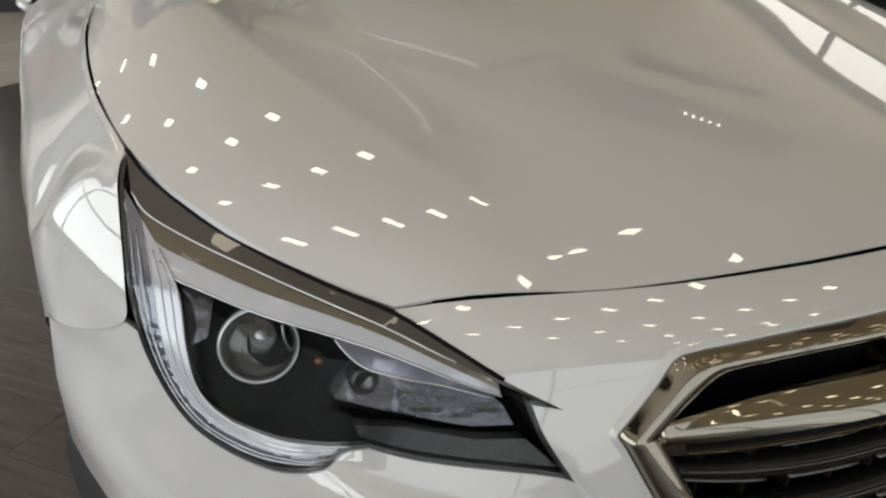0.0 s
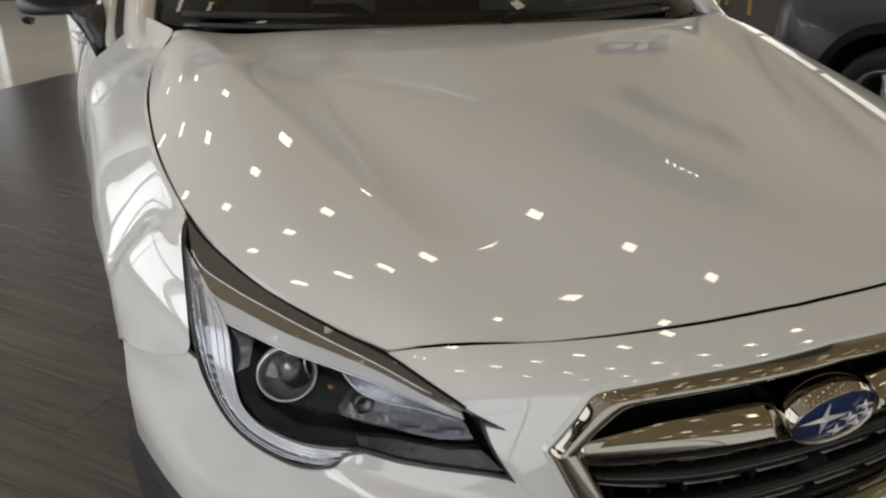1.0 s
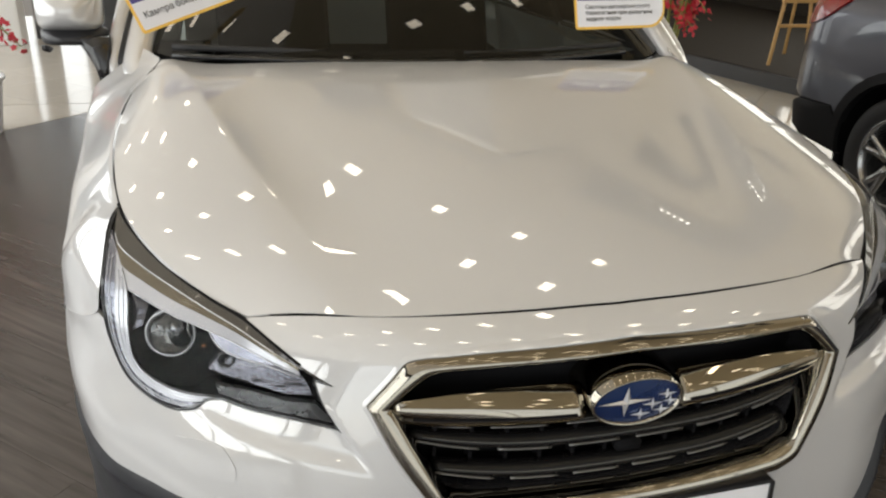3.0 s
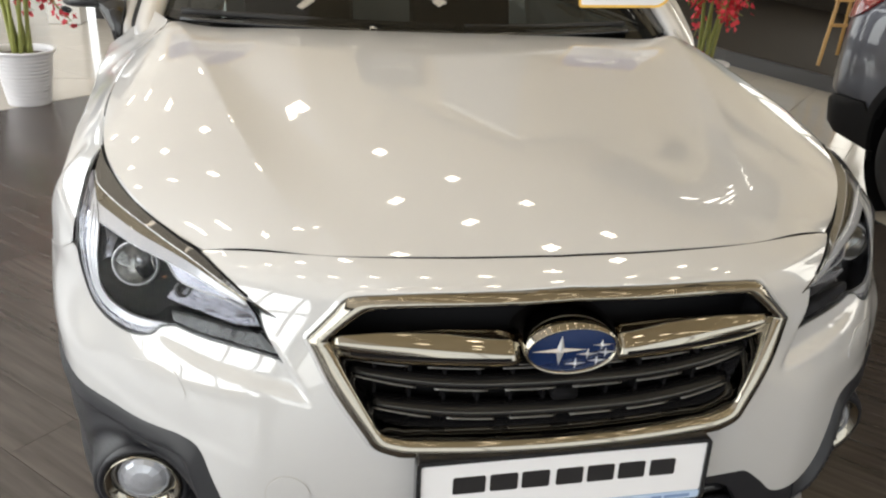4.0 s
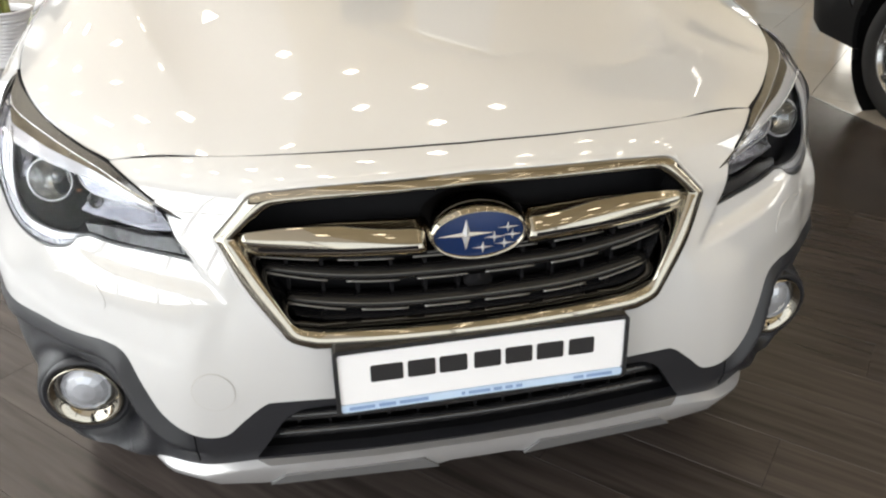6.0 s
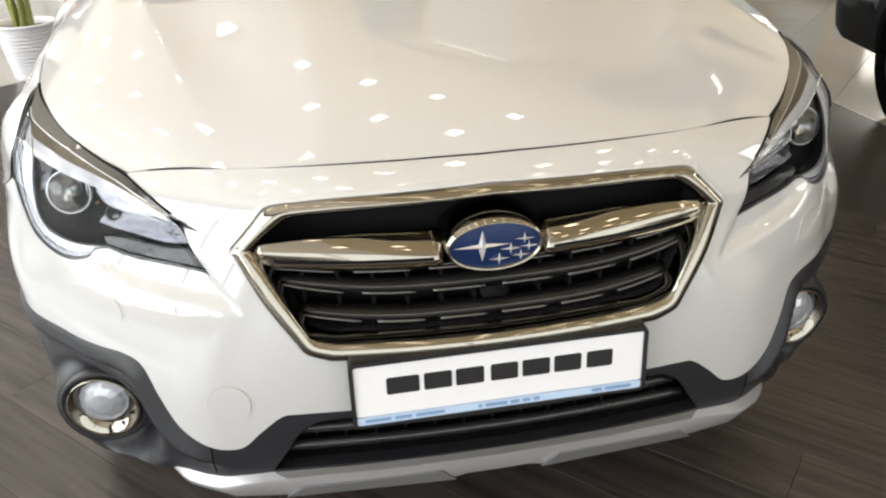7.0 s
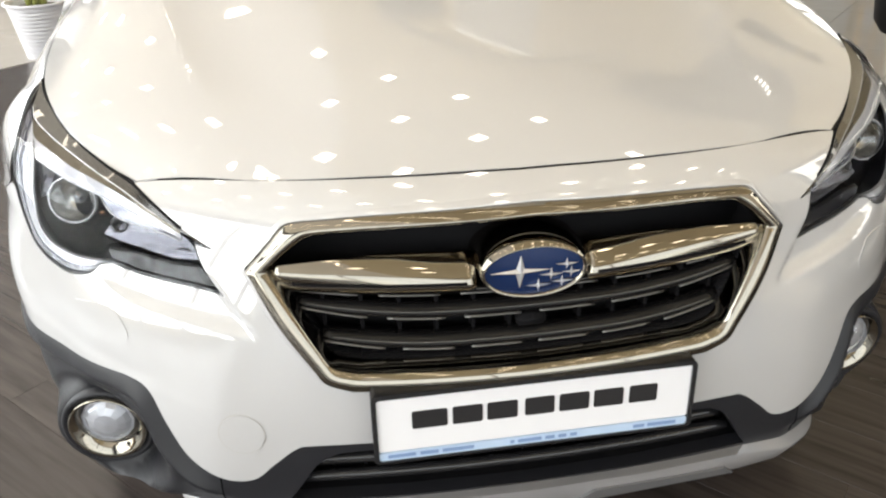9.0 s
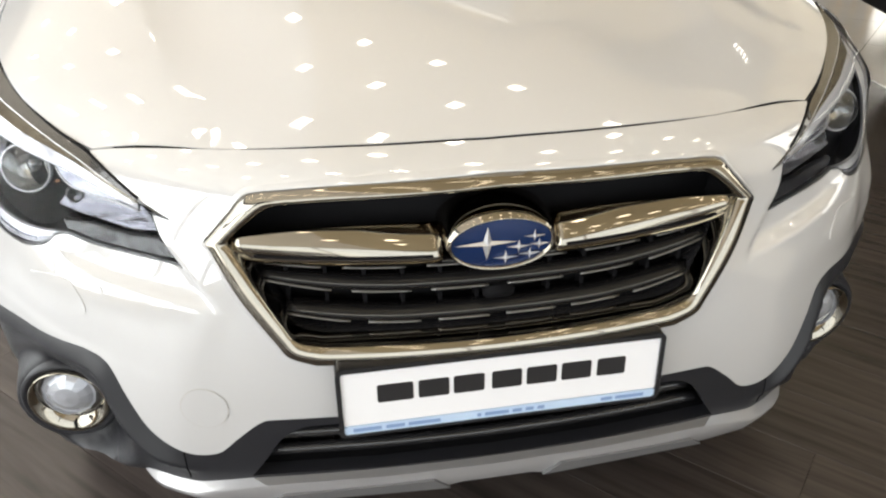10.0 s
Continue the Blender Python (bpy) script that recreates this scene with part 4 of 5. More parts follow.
DRL_OUT = [(0.836, 0.903), (0.8422, 0.884), (0.8474, 0.848), (0.8448, 0.798), (0.8325, 0.753), (0.8105, 0.7205), (0.770, 0.7045), (0.728, 0.705), (0.690, 0.712), (0.672, 0.722)]
DRL_IN = [(0.675, 0.726), (0.706, 0.724), (0.743, 0.727), (0.779, 0.735), (0.800, 0.755), (0.805, 0.794), (0.803, 0.839), (0.812, 0.866)]
BEAM = [(0.652, 0.782), (0.586, 0.777), (0.540, 0.769), (0.527, 0.755), (0.519, 0.736), (0.560, 0.735), (0.625, 0.746), (0.678, 0.757), (0.664, 0.772)]
BLADE = [(0.672, 0.817), (0.664, 0.806), (0.650, 0.796), (0.620, 0.789), (0.586, 0.784), (0.541, 0.7715)]


def facet(x, z, deep):
    """Small uneven steps, so that flat-shaded faces tilt to and fro."""
    return deep * math.sin(311 * x + 173 * z) * math.sin(197 * x - 389 * z + 1.3)


def headlight(sign):
    lamp = holder("headlight", "clear-lensed headlight with a projector and white light guide")
    lamp.parent = car

    def put(name, bm, mat, label="", smooth=True):
        return part(name, bm if sign > 0 else flip(bm), mat, lamp, label, smooth)
    put("housing", sheet(LAMP, lambda x, z: front(x, z, -0.075), 0.03, back=(0, -0.073, 0)), DARK)
    edge = shrink(LAMP, 0.0034)
    put("seal", sheet(LAMP, lambda x, z: front(x, z, -0.003), 0.03, holes=[edge], back=(0, 0.006, 0)), SEAL)
    top = [tuple(q) for q in cat(LAMP_TOP[:-1], 5)]
    trim = top + [tuple(q) for q in reversed(cat(STRIP_TOP, 5))]
    put("smoked_trim", sheet(trim, lambda x, z: front(x, z, 0.0022), 0.010, back=(0, 0.008, 0)), SMOKE, "smoked brown upper trim")
    put("edge_strip", sweep([front(x, z, 0.0005) for x, z in top], circle(0.0026, 6)), DARK, "black rubber edge along the bonnet")
    split = [tuple(q) for q in STRIP_MID]
    band = [tuple(q) for q in cat(STRIP_TOP[:-1] + [(0.541, 0.7945)], 5)] + [tuple(q) for q in reversed(cat(split, 3))]
    put("brown_trim", sheet(band, lambda x, z: front(x, z, -0.005), 0.01, back=(0, 0.008, 0)), BROWNTRIM, "glossy brown trim above the light guide")
    guide = [tuple(q) for q in cat(split, 3)] + [tuple(q) for q in reversed(cat(STRIP_LOW, 5))]
    put("upper_guide", sheet(guide, lambda x, z: front(x, z, -0.007), 0.012, back=(0, 0.008, 0)), GUIDE, "white upper light guide")
    outer, inner = even(cat(DRL_OUT, 5), 60), even(cat(DRL_IN[::-1], 5), 60)
    line = [tuple(p * 0.48 + q * 0.52) for p, q in zip(outer, inner)]
    put("guide_bezel", sheet([tuple(q) for q in outer] + line[::-1], lambda x, z: front(x, z, -0.0075 + facet(x, z, 0.0009)), 0.006, back=(0, 0.008, 0)), BEZEL, "fluted clear outer band", False)
    put("light_guide", sheet(line + [tuple(q) for q in inner[::-1]], lambda x, z: front(x, z, -0.0045), 0.010, back=(0, 0.008, 0)), GUIDE, "white C-shaped light guide")
    put("guide_edge", sweep([front(x, z, -0.0055) for x, z in line[2:-2]], circle(0.0011, 6)), RING, "bright outer edge")
    for k, r in ((0.16, 0.0007), (0.30, 0.0009), (0.66, 0.0010), (0.84, 0.0008)):
        rib = [tuple(p * (1 - k) + q * k) for p, q in zip(outer, inner)][3:-3]
        put("guide_rib", sweep([front(x, z, -0.0040) for x, z in rib], circle(r, 6)), RING, "thin bright rib along the light guide")
    put("reflector", sheet(loop(*[[a, b] for a, b in zip(BEAM, BEAM[1:] + BEAM[:1])], n=4), lambda x, z: front(x, z, -0.026 - 0.5 * max(z - 0.752, 0) + facet(x, z, 0.00042) - 0.0007 * abs(math.sin(x * math.pi / 0.010)) * (step_up(x, 0.615, 0.625) + 1 - step_up(x, 0.540, 0.548))), 0.005, back=(0, 0.02, 0)), BEAMGREY, "bright faceted reflector", False)
    put("side_reflector", sheet([(0.799, 0.786), (0.798, 0.836), (0.783, 0.838), (0.766, 0.834), (0.774, 0.815), (0.781, 0.795)], lambda x, z: front(x, z, -0.024 - 0.6 * (0.80 - x) + facet(x, z, 0.0016)), 0.007, back=(0, 0.02, 0)), BEAMGREY, "bright faceted reflector beside the projector", False)
    c = Vector((0.735, front_y(0.735, 0.792) + 0.048, 0.792))
    aim = facing(c, (0.15, -1, 0.20))
    put("projector_ring", turned([(0.022, -0.03), (0.038, -0.012), (0.0415, 0.002), (0.0410, 0.008), (0.0395, 0.010), (0.0375, 0.008), (0.0365, 0.003)], aim, 40), RING)
    put("projector_bowl", turned([(0.0365, 0.004), (0.033, -0.014), (0.018, -0.028), (0.0005, -0.031)], aim, 32), CUP)
    put("projector_lens", turned([(0.0365, 0.006), (0.035, 0.015), (0.029, 0.023), (0.020, 0.028), (0.009, 0.031), (0.0004, 0.0315)], aim, 32), DOME)
    # Small metal cap added behind the dome to make it sparkle.
    put("sparkle_cap", turned([(0.015, -0.026), (0.0145, -0.012), (0.010, -0.004), (0.0004, -0.001)], aim @ Matrix.Translation((-0.006, 0.003, 0)), 20), ALLOY, "bright metal cap added inside the projector for sparkle")
    cup = facing(c + Vector((-0.050, 0.004, -0.006)), (-0.05, -1, 0.45), 20) @ Matrix.Diagonal((1.5, 1.0, 1, 1))
    put("chrome_cup", turned([(0.0215, -0.002), (0.0225, 0.001), (0.0205, 0.002), (0.0185, -0.006), (0.011, -0.014), (0.0005, -0.017)], cup, 28), CUP, "bright chrome cup beside the projector")
    put("bulb_socket", turned([(0.016, -0.02), (0.016, 0.0), (0.013, 0.004), (0.009, 0.004), (0.008, -0.002), (0.0004, -0.003)], facing((0.648, front_y(0.648, 0.772) + 0.034, 0.774), (0.1, -1, 0.2)), 20), BLACK, "black lamp socket")
    put("lower_trim", sheet([(0.668, 0.742), (0.625, 0.741), (0.560, 0.731), (0.516, 0.731), (0.489, 0.7035), (0.525, 0.708), (0.573, 0.714), (0.62, 0.720), (0.664, 0.731)], lambda x, z: front(x, z, -0.011), 0.012, back=(0, 0.012, 0)), BLACK, "black gloss lower trim")
    put("amber_block", box((0.680, front_y(0.68, 0.79) + 0.046, 0.779), (0.687, front_y(0.68, 0.79) + 0.055, 0.782), 0.002), AMBER)
    rim = [front(x, z, -0.0045) for x, z in cat(DRL_IN, 6)]
    put("guide_edge", sweep(rim, circle(0.0014, 6)), RING, "bright inner edge")
    put("guide_edge", sweep([front(x, z, -0.0065) for x, z in cat(STRIP_LOW, 6)], circle(0.0013, 6)), RING, "bright lower edge")
    blade = [tuple(q) for q in cat(BLADE, 5)] + [tuple(q) for q in reversed(cat(STRIP_LOW[4:], 5))]
    put("light_blade", sheet(blade, lambda x, z: front(x, z, -0.014), 0.01, back=(0, 0.012, 0)), BEZEL, "bright blade under the light guide")
    put("guide_edge", sweep([front(x, z, -0.0125) for x, z in cat(BLADE, 6)], circle(0.0012, 6)), RING, "bright lower edge of the blade")
    put("trim_edge", sweep([front(x, z, 0.0016) for x, z in cat(STRIP_TOP[:-1], 6)], circle(0.0010, 6)), RING, "bright line under the smoked trim")
    lens = put("lens", sheet(LAMP, lambda x, z: front(x, z, 0.0010), 0.009, back=None), LENS, "clear glossy cover lens")
    lens.visible_shadow = False


headlight(1)
headlight(-1)

# Black cladding with the fog lamp pockets and the lower intake
FOG = (0.750, 0.367)


clad_edge = even(cat(even(clad_half, 24), 6), 140)


def clad_face(x, z):
    side = step_up(abs(x), 0.50, 0.60)
    a, b = clad_edge[:-1], clad_edge[1:]
    q = np.array((abs(x), z))
    t = np.clip(((q - a) * (b - a)).sum(1) / ((b - a) ** 2).sum(1), 0, 1)
    d = float(np.linalg.norm(a + (b - a) * t[:, None] - q, axis=1).min())
    band = 0.005 - 0.024 * min(d / 0.034, 1.0) + 0.036 * step_up(d, 0.035, 0.050) + 0.10 * max(d - 0.045, 0)
    under = max(0.33 - z, 0.0)
    band += 0.020 * step_up(abs(x), 0.56, 0.72) * step_up(d, 0.0, 0.06) * (1 - step_up(abs(x), 0.82, 0.92))
    return front_y(x, z) + side * band * (1 - 0.5 * step_up(0.33 - z, 0, 0.05)) + 4.0 * under * under


FOG_Y = clad_face(*FOG) + 0.022


def clad_y(x, z):
    """The face of the cladding, with a level round pocket for the fog lamp."""
    face = clad_face(x, z)
    r = math.hypot((abs(x) - FOG[0] + 0.003) / 1.04, z - FOG[1] + 0.006)
    dish = 1 - step_up(r, 0.090, 0.112)
    lip = 0.006 * math.exp(-((r - 0.124) / 0.012) ** 2)
    return face + (FOG_Y - face) * dish - lip


INTAKE = [(0.424, 0.312), (0.397, 0.352), (0.368, 0.397), (0.342, 0.417), (0.310, 0.425), (0.2, 0.428), (0.0, 0.429)]
intake_half = [(0.0, 0.312), (0.2, 0.312)] + [tuple(q) for q in cat(INTAKE, 5)]
clad_low = [(0.0, 0.288), (0.3, 0.288), (0.56, 0.290), (0.64, 0.280), (0.72, 0.258), (0.80, 0.248), (0.88, 0.252), (0.948, 0.30), (0.968, 0.40), (0.962, 0.52)]
clad_poly = [tuple(q) for q in cat(clad_low, 5)[:-1]] + clad_half[:-1] + [(0.0, 0.442)]
cladding = part("bumper_cladding", sheet(both(clad_poly), lambda x, z: (x, clad_y(x, z), z), 0.0065, holes=[both(intake_half)], back=(0, 0.03, 0)), CLAD, car, "black grained plastic lower bumper")
for sign in (1, -1):
    part("cladding_seam", sweep([(0.53 * sign, clad_y(0.53, z) - 0.0008, z) for z in np.linspace(0.372, 0.306, 8)], circle(0.0012, 6), up=(0, 1, 0)), DARK, cladding)
intake = holder("lower_intake", "wide black intake below the plate")
intake.parent = car
part("backing", sheet(both(intake_half), lambda x, z: front(x, z, -0.10), 0.08, back=(0, -0.07, 0)), DARK, intake)
for z, e in ((0.345, 0.392), (0.385, 0.366)):
    rows = [[(x, front_y(x, z) + 0.035, z + 0.010), (x, front_y(x, z) + 0.024, z + 0.007), (x, front_y(x, z) + 0.022, z - 0.004), (x, front_y(x, z) + 0.06, z - 0.008)] for x in np.linspace(-e, e, 31)]
    part("intake_bar", skin(rows, wrap=True, ends=True), BLACK, intake)
for x in np.linspace(-0.34, 0.34, 13):
    part("intake_rib", box((x - 0.003, front_y(x, 0.36) + 0.05, 0.315), (x + 0.003, front_y(x, 0.36) + 0.08, 0.425)), BLACK, intake, smooth=False)

# Silver skid strip along the foot of the bumper
def skid_y(x, z):
    t = max(0.300 - z, 0.0)
    return clad_y(x, 0.30) - 0.022 + 6.0 * t * t + 0.10 * step_up(abs(x), 0.58, 0.69)


skid_half = [(0.0, 0.268), (0.062, 0.268), (0.082, 0.260), (0.25, 0.257), (0.42, 0.255), (0.50, 0.259), (0.635, 0.264), (0.690, 0.280), (0.702, 0.302), (0.665, 0.306), (0.4, 0.306), (0.2, 0.308), (0.0, 0.309)]
skid = part("skid_plate", sheet(both(skid_half), lambda x, z: (x, skid_y(x, z), z), 0.014, back=(0, 0.03, 0)), SILVER, car, "satin silver skid strip")
for sign in (1, -1):
    bm = sheet([(0.085, 0.258), (0.405, 0.254), (0.375, 0.284), (0.115, 0.291)], lambda x, z: (x, skid_y(x, z) - 0.007, z), 0.03, back=(0, 0.012, 0))
    part("skid_pad", bm if sign > 0 else flip(bm), material("skid_grey", (0.20, 0.20, 0.205), 0.4, metal=0.3, grain=0.08, scale=120) if sign > 0 else bpy.data.materials["skid_grey"], skid, "darker raised pad")

# Fog lamps
for sign in (1, -1):
    fog = holder("fog_lamp", "round fog lamp with a chrome ring in a black pocket")
    fog.parent = car
    at = facing((FOG[0] * sign, FOG_Y - 0.010, FOG[1]), (0.12 * sign, -1, -0.02))
    part("bezel", turned([(0.086, -0.03), (0.085, 0.004), (0.079, 0.009), (0.073, 0.004)], at, 44), CLAD, fog)
    rows = []
    for r, dy, h in ((0.072, 0.0, 0.0), (0.071, 0.0, 0.011), (0.068, 0.001, 0.013), (0.064, 0.003, 0.011), (0.051, 0.011, -0.002), (0.048, 0.012, -0.014)):
        rows.append([at @ Vector((r * math.cos(a), r * math.sin(a) + dy, h)) for a in np.linspace(0, 2 * math.pi, 48, endpoint=False)])
    part("ring", skin(rows, wrap=True), CHROME, fog, "bright chrome ring, thicker below")
    for a in (205, 240, 270, 300, 335):
        c, d = radians(a), 0.0006
        fin = box((-d, -0.0065, -0.004), (d, 0.0065, 0.004))
        bmesh.ops.transform(fin, matrix=at @ Matrix.Translation((0.0585 * math.cos(c), 0.0585 * math.sin(c) + 0.006, 0.0042)) @ Matrix.Rotation(c - math.pi / 2, 4, "Z"), verts=fin.verts)
        part("ring_divider", fin, BLACK, fog, smooth=False)
    at = at @ Matrix.Translation((0, 0.012, -0.004))
    part("bowl", turned([(0.050, -0.010), (0.0485, 0.002), (0.047, 0.003), (0.044, 0.002), (0.036, 0.009), (0.022, 0.015), (0.0005, 0.018)], at, 13), FOGBOWL, fog, "faceted reflector", smooth=False)
    lens = part("lens", turned([(0.046, 0.004), (0.042, 0.014), (0.031, 0.022), (0.016, 0.027), (0.0005, 0.028)], at, 40), LENS, fog)
    lens.visible_shadow = False


# Covers let into the bumper
for sign in (1, -1):
    cap = loop([(0.735, 0.662), (0.700, 0.667), (0.668, 0.665), (0.652, 0.645), (0.646, 0.626), (0.656, 0.610), (0.70, 0.606), (0.738, 0.622), (0.735, 0.662)], n=4)
    bm = sheet(cap, lambda x, z: front(x, z, 0.0016), 0.02, back=(0, 0.006, 0))
    part("washer_cover", bm if sign > 0 else flip(bm), PAINT, bumper)
tow = [(-0.481 + 0.037 * math.cos(a), 0.469 + 0.037 * math.sin(a)) for a in np.linspace(0, 2 * math.pi, 36, endpoint=False)]
groove = sheet([(-0.481 + 0.0388 * math.cos(a), 0.469 + 0.0388 * math.sin(a)) for a in np.linspace(0, 2 * math.pi, 36, endpoint=False)], lambda x, z: front(x, z, 0.0008), 0.03, back=None)
part("tow_groove", groove, material("paint_gap", (0.45, 0.44, 0.42), 0.6, grain=0.1, scale=60), bumper)
part("tow_cover", sheet(tow, lambda x, z: front(x, z, 0.0018), 0.02, back=(0, 0.004, 0)), PAINT, bumper)

# Show plate in a black frame
plate = holder("show_plate", "white dealer show plate in a black frame")
plate.parent = car


def plate_at(x, z, out):
    return (x * 1.013, 0.004 - (0.557 - z) * 0.07 - out, 0.432 + (z - 0.430) * 1.013)


def rounded(x0, x1, z0, z1, r, n=5):
    out = []
    for cx, cz, a0 in ((x1 - r, z1 - r, 0), (x0 + r, z1 - r, 90), (x0 + r, z0 + r, 180), (x1 - r, z0 + r, 270)):
        out += [(cx + r * math.cos(radians(a0 + 90 * k / n)), cz + r * math.sin(radians(a0 + 90 * k / n))) for k in range(n + 1)]
    return out


part("frame", sheet(rounded(-0.267, 0.267, 0.430, 0.560, 0.010), lambda x, z: plate_at(x, z, 0.004), 0.03, holes=[rounded(-0.259, 0.259, 0.434, 0.552, 0.005)], back=(0, 0.022, 0)), BLACK, plate)
part("panel", sheet(rounded(-0.259, 0.259, 0.4505, 0.552, 0.004), lambda x, z: plate_at(x, z, 0.0), 0.05, back=(0, 0.004, 0)), PLATE, plate)
part("foot_strip", sheet(rounded(-0.259, 0.259, 0.434, 0.449, 0.003), lambda x, z: plate_at(x, z, 0.001), 0.05, back=(0, 0.004, 0)), PLATEBLUE, plate, "pale blue strip")
for x0, x1 in ((-0.204, -0.147), (-0.139, -0.090), (-0.083, -0.033), (-0.021, 0.028), (0.036, 0.086), (0.094, 0.144), (0.154, 0.202)):
    bar = sheet(rounded(x0, x1, 0.490, 0.523, 0.004), lambda x, z: plate_at(x, z, 0.0012), 0.05, back=(0, 0.001, 0))
    part("letter_shape", bar, INK, plate)
for x0, x1 in ((-0.245, -0.200), (-0.193, -0.163), (-0.157, -0.105), (-0.045, -0.038), (-0.032, 0.008), (0.014, 0.030), (0.036, 0.050), (0.056, 0.068), (0.165, 0.185), (0.190, 0.240)):
    part("text_bar", sheet(rounded(x0, x1, 0.4385, 0.4455, 0.001, 1), lambda x, z: plate_at(x, z, 0.0022), 0.05, back=None), INKBLUE, plate)


# Stickers on the windscreen
def leaf(x0, x1, z0, z1, small, big, n=6):
    """A card outline with two tight corners and two wide ones."""
    out = []
    for cx, cz, r, a0 in ((x1 - small, z1 - small, small, 0), (x0 + big, z1 - big, big, 90), (x0 + small, z0 + small, small, 180), (x1 - big, z0 + big, big, 270)):
        out += [(cx + r * math.cos(radians(a0 + 90 * k / n)), cz + r * math.sin(radians(a0 + 90 * k / n))) for k in range(n + 1)]
    return out


def windscreen_sticker(corner, along, up, wide, high, label, words, blue, pictures):
    """A leaf-shaped card: yellow edge, white face, blue head, with its words."""
    o, ax, ay = Vector(corner), Vector(along).normalized(), Vector(up)
    ay = (ay - ax * ay.dot(ax)).normalized()
    out = ax.cross(ay)
    root = holder("windshield_sticker", label, "sticker")
    place = Matrix(((ax.x, ay.x, out.x, o.x), (ax.y, ay.y, out.y, o.y), (ax.z, ay.z, out.z, o.z), (0, 0, 0, 1)))

    def card(name, outline, h, mat):
        bm = sheet(outline, lambda a, b: place @ Vector((a, b, h)), 0.08, back=tuple(-out * 0.0008), face=tuple(out))
        return part(name, bm, mat, root)
    card("border", leaf(0, wide, 0, high, 0.008, 0.062), 0.002, STICKY)
    card("card_face", leaf(0.008, wide - 0.008, 0.008, high - 0.008, 0.004, 0.055), 0.0028, STICKW)
    card("head_band", leaf(0.009, wide - 0.009, blue, high - 0.009, 0.003, 0.054), 0.0036, STICKB)
    for outline in pictures:
        card("pictogram", outline, 0.0042, STICKW)
    part("fixing_tab", box((-0.02, -0.02, -0.012), (0.02, 0.02, 0.0)), CLEARPANE, root, "clear fixing tab").matrix_basis = place @ Matrix.Translation((wide / 2, high * 0.6, 0))
    for text, x, z, size in words:
        cu = bpy.data.curves.new("text_line", "FONT")
        cu.body, cu.size, cu.extrude = text, size, 0.0002
        tmp = bpy.data.objects.new("text_line", cu)
        scene.collection.objects.link(tmp)
        me = bpy.data.meshes.new_from_object(tmp.evaluated_get(bpy.context.evaluated_depsgraph_get()))
        bpy.data.objects.remove(tmp)
        ob = new("text_line", me)
        me.materials.append(INK if z < blue else STICKW)
        ob.parent = root
        ob.matrix_basis = place @ Matrix.Translation((x, z, 0.0050))
    return root


def ring_shape(cx, cz, r, n=18):
    return [(cx + r * math.cos(2 * math.pi * k / n), cz + r * math.sin(2 * math.pi * k / n)) for k in range(n)]


windscreen_sticker((-0.805, 1.344, 1.134), (0.279, 0.166, 0.086), (-0.403, 0.22, 0.888), 0.338, 0.185, "white and blue feature card with a yellow edge on the windscreen",
                   [("Камера бокового обзора", 0.024, 0.036, 0.0242)], 0.080,
                   [rounded(0.105, 0.150, 0.105, 0.142, 0.006), [(0.151, 0.118), (0.170, 0.108), (0.170, 0.139), (0.151, 0.130)], loop([(0.195, 0.112), (0.198, 0.132), (0.215, 0.145), (0.250, 0.146), (0.268, 0.132), (0.275, 0.112), (0.195, 0.112)], n=3), ring_shape(0.212, 0.108, 0.010), ring_shape(0.258, 0.108, 0.010)])
windscreen_sticker((0.459, 1.389, 1.144), (0.325, 0.017, 0.008), (-0.040, 0.30, 0.95), 0.326, 0.185, "white and blue brake feature card taped to the windscreen",
                   [("Система автоматического", 0.036, 0.062, 0.0180), ("торможения при движении", 0.036, 0.044, 0.0180), ("задним ходом", 0.036, 0.026, 0.0180), ("RAB", 0.238, 0.106, 0.036)], 0.088,
                   [loop([(0.050, 0.104), (0.055, 0.116), (0.080, 0.122), (0.095, 0.135), (0.125, 0.135), (0.145, 0.120), (0.150, 0.104), (0.050, 0.104)], n=3), ring_shape(0.195, 0.122, 0.024), ring_shape(0.072, 0.103, 0.009), ring_shape(0.128, 0.103, 0.009)])


# Raised platform with a dark kerb along the far side
stage_line = [(4.42, 15.0), (4.42, 6.9), (4.78, 5.2), (5.15, 3.4), (5.15, 0.0), (9.0, 0.0), (9.0, 15.0)]


def slab(outline, z0, z1):
    bm = bmesh.new()
    low, top = [bm.verts.new((x, y, z0)) for x, y in outline], [bm.verts.new((x, y, z1)) for x, y in outline]
    bm.faces.new(top)
    bm.faces.new(list(reversed(low)))
    for i in range(len(outline)):
        j = (i + 1) % len(outline)
        bm.faces.new((low[i], low[j], top[j], top[i]))
    bmesh.ops.recalc_face_normals(bm, faces=bm.faces)
    return bm


setting("platform", slab(stage_line, -0.012, 0.146), KERB, "low display platform with a dark kerb")
setting("platform_top", slab([(x + (0.03 if x < 8 else 0), y) for x, y in stage_line], 0.1465, 0.152), STAGE, "grey-brown tiled top of the display platform")

# Things on the ceiling that the bonnet mirrors
# Thin slab whose paler cream carries the extra light on the far ceiling.
setting("lit_ceiling_field", slab([(2.0, 5.0), (3.4, 4.9), (5.6, 3.3), (8.9, 3.3), (8.9, 14.9), (3.9, 14.9)], CEILING - 0.012, CEILING - 0.0005), material("far_lit_ceiling", (0.86, 0.76, 0.57), 0.85, grain=0.04, scale=40, blotch=0.05), "far ceiling over the cars, coloured paler as if lit more")
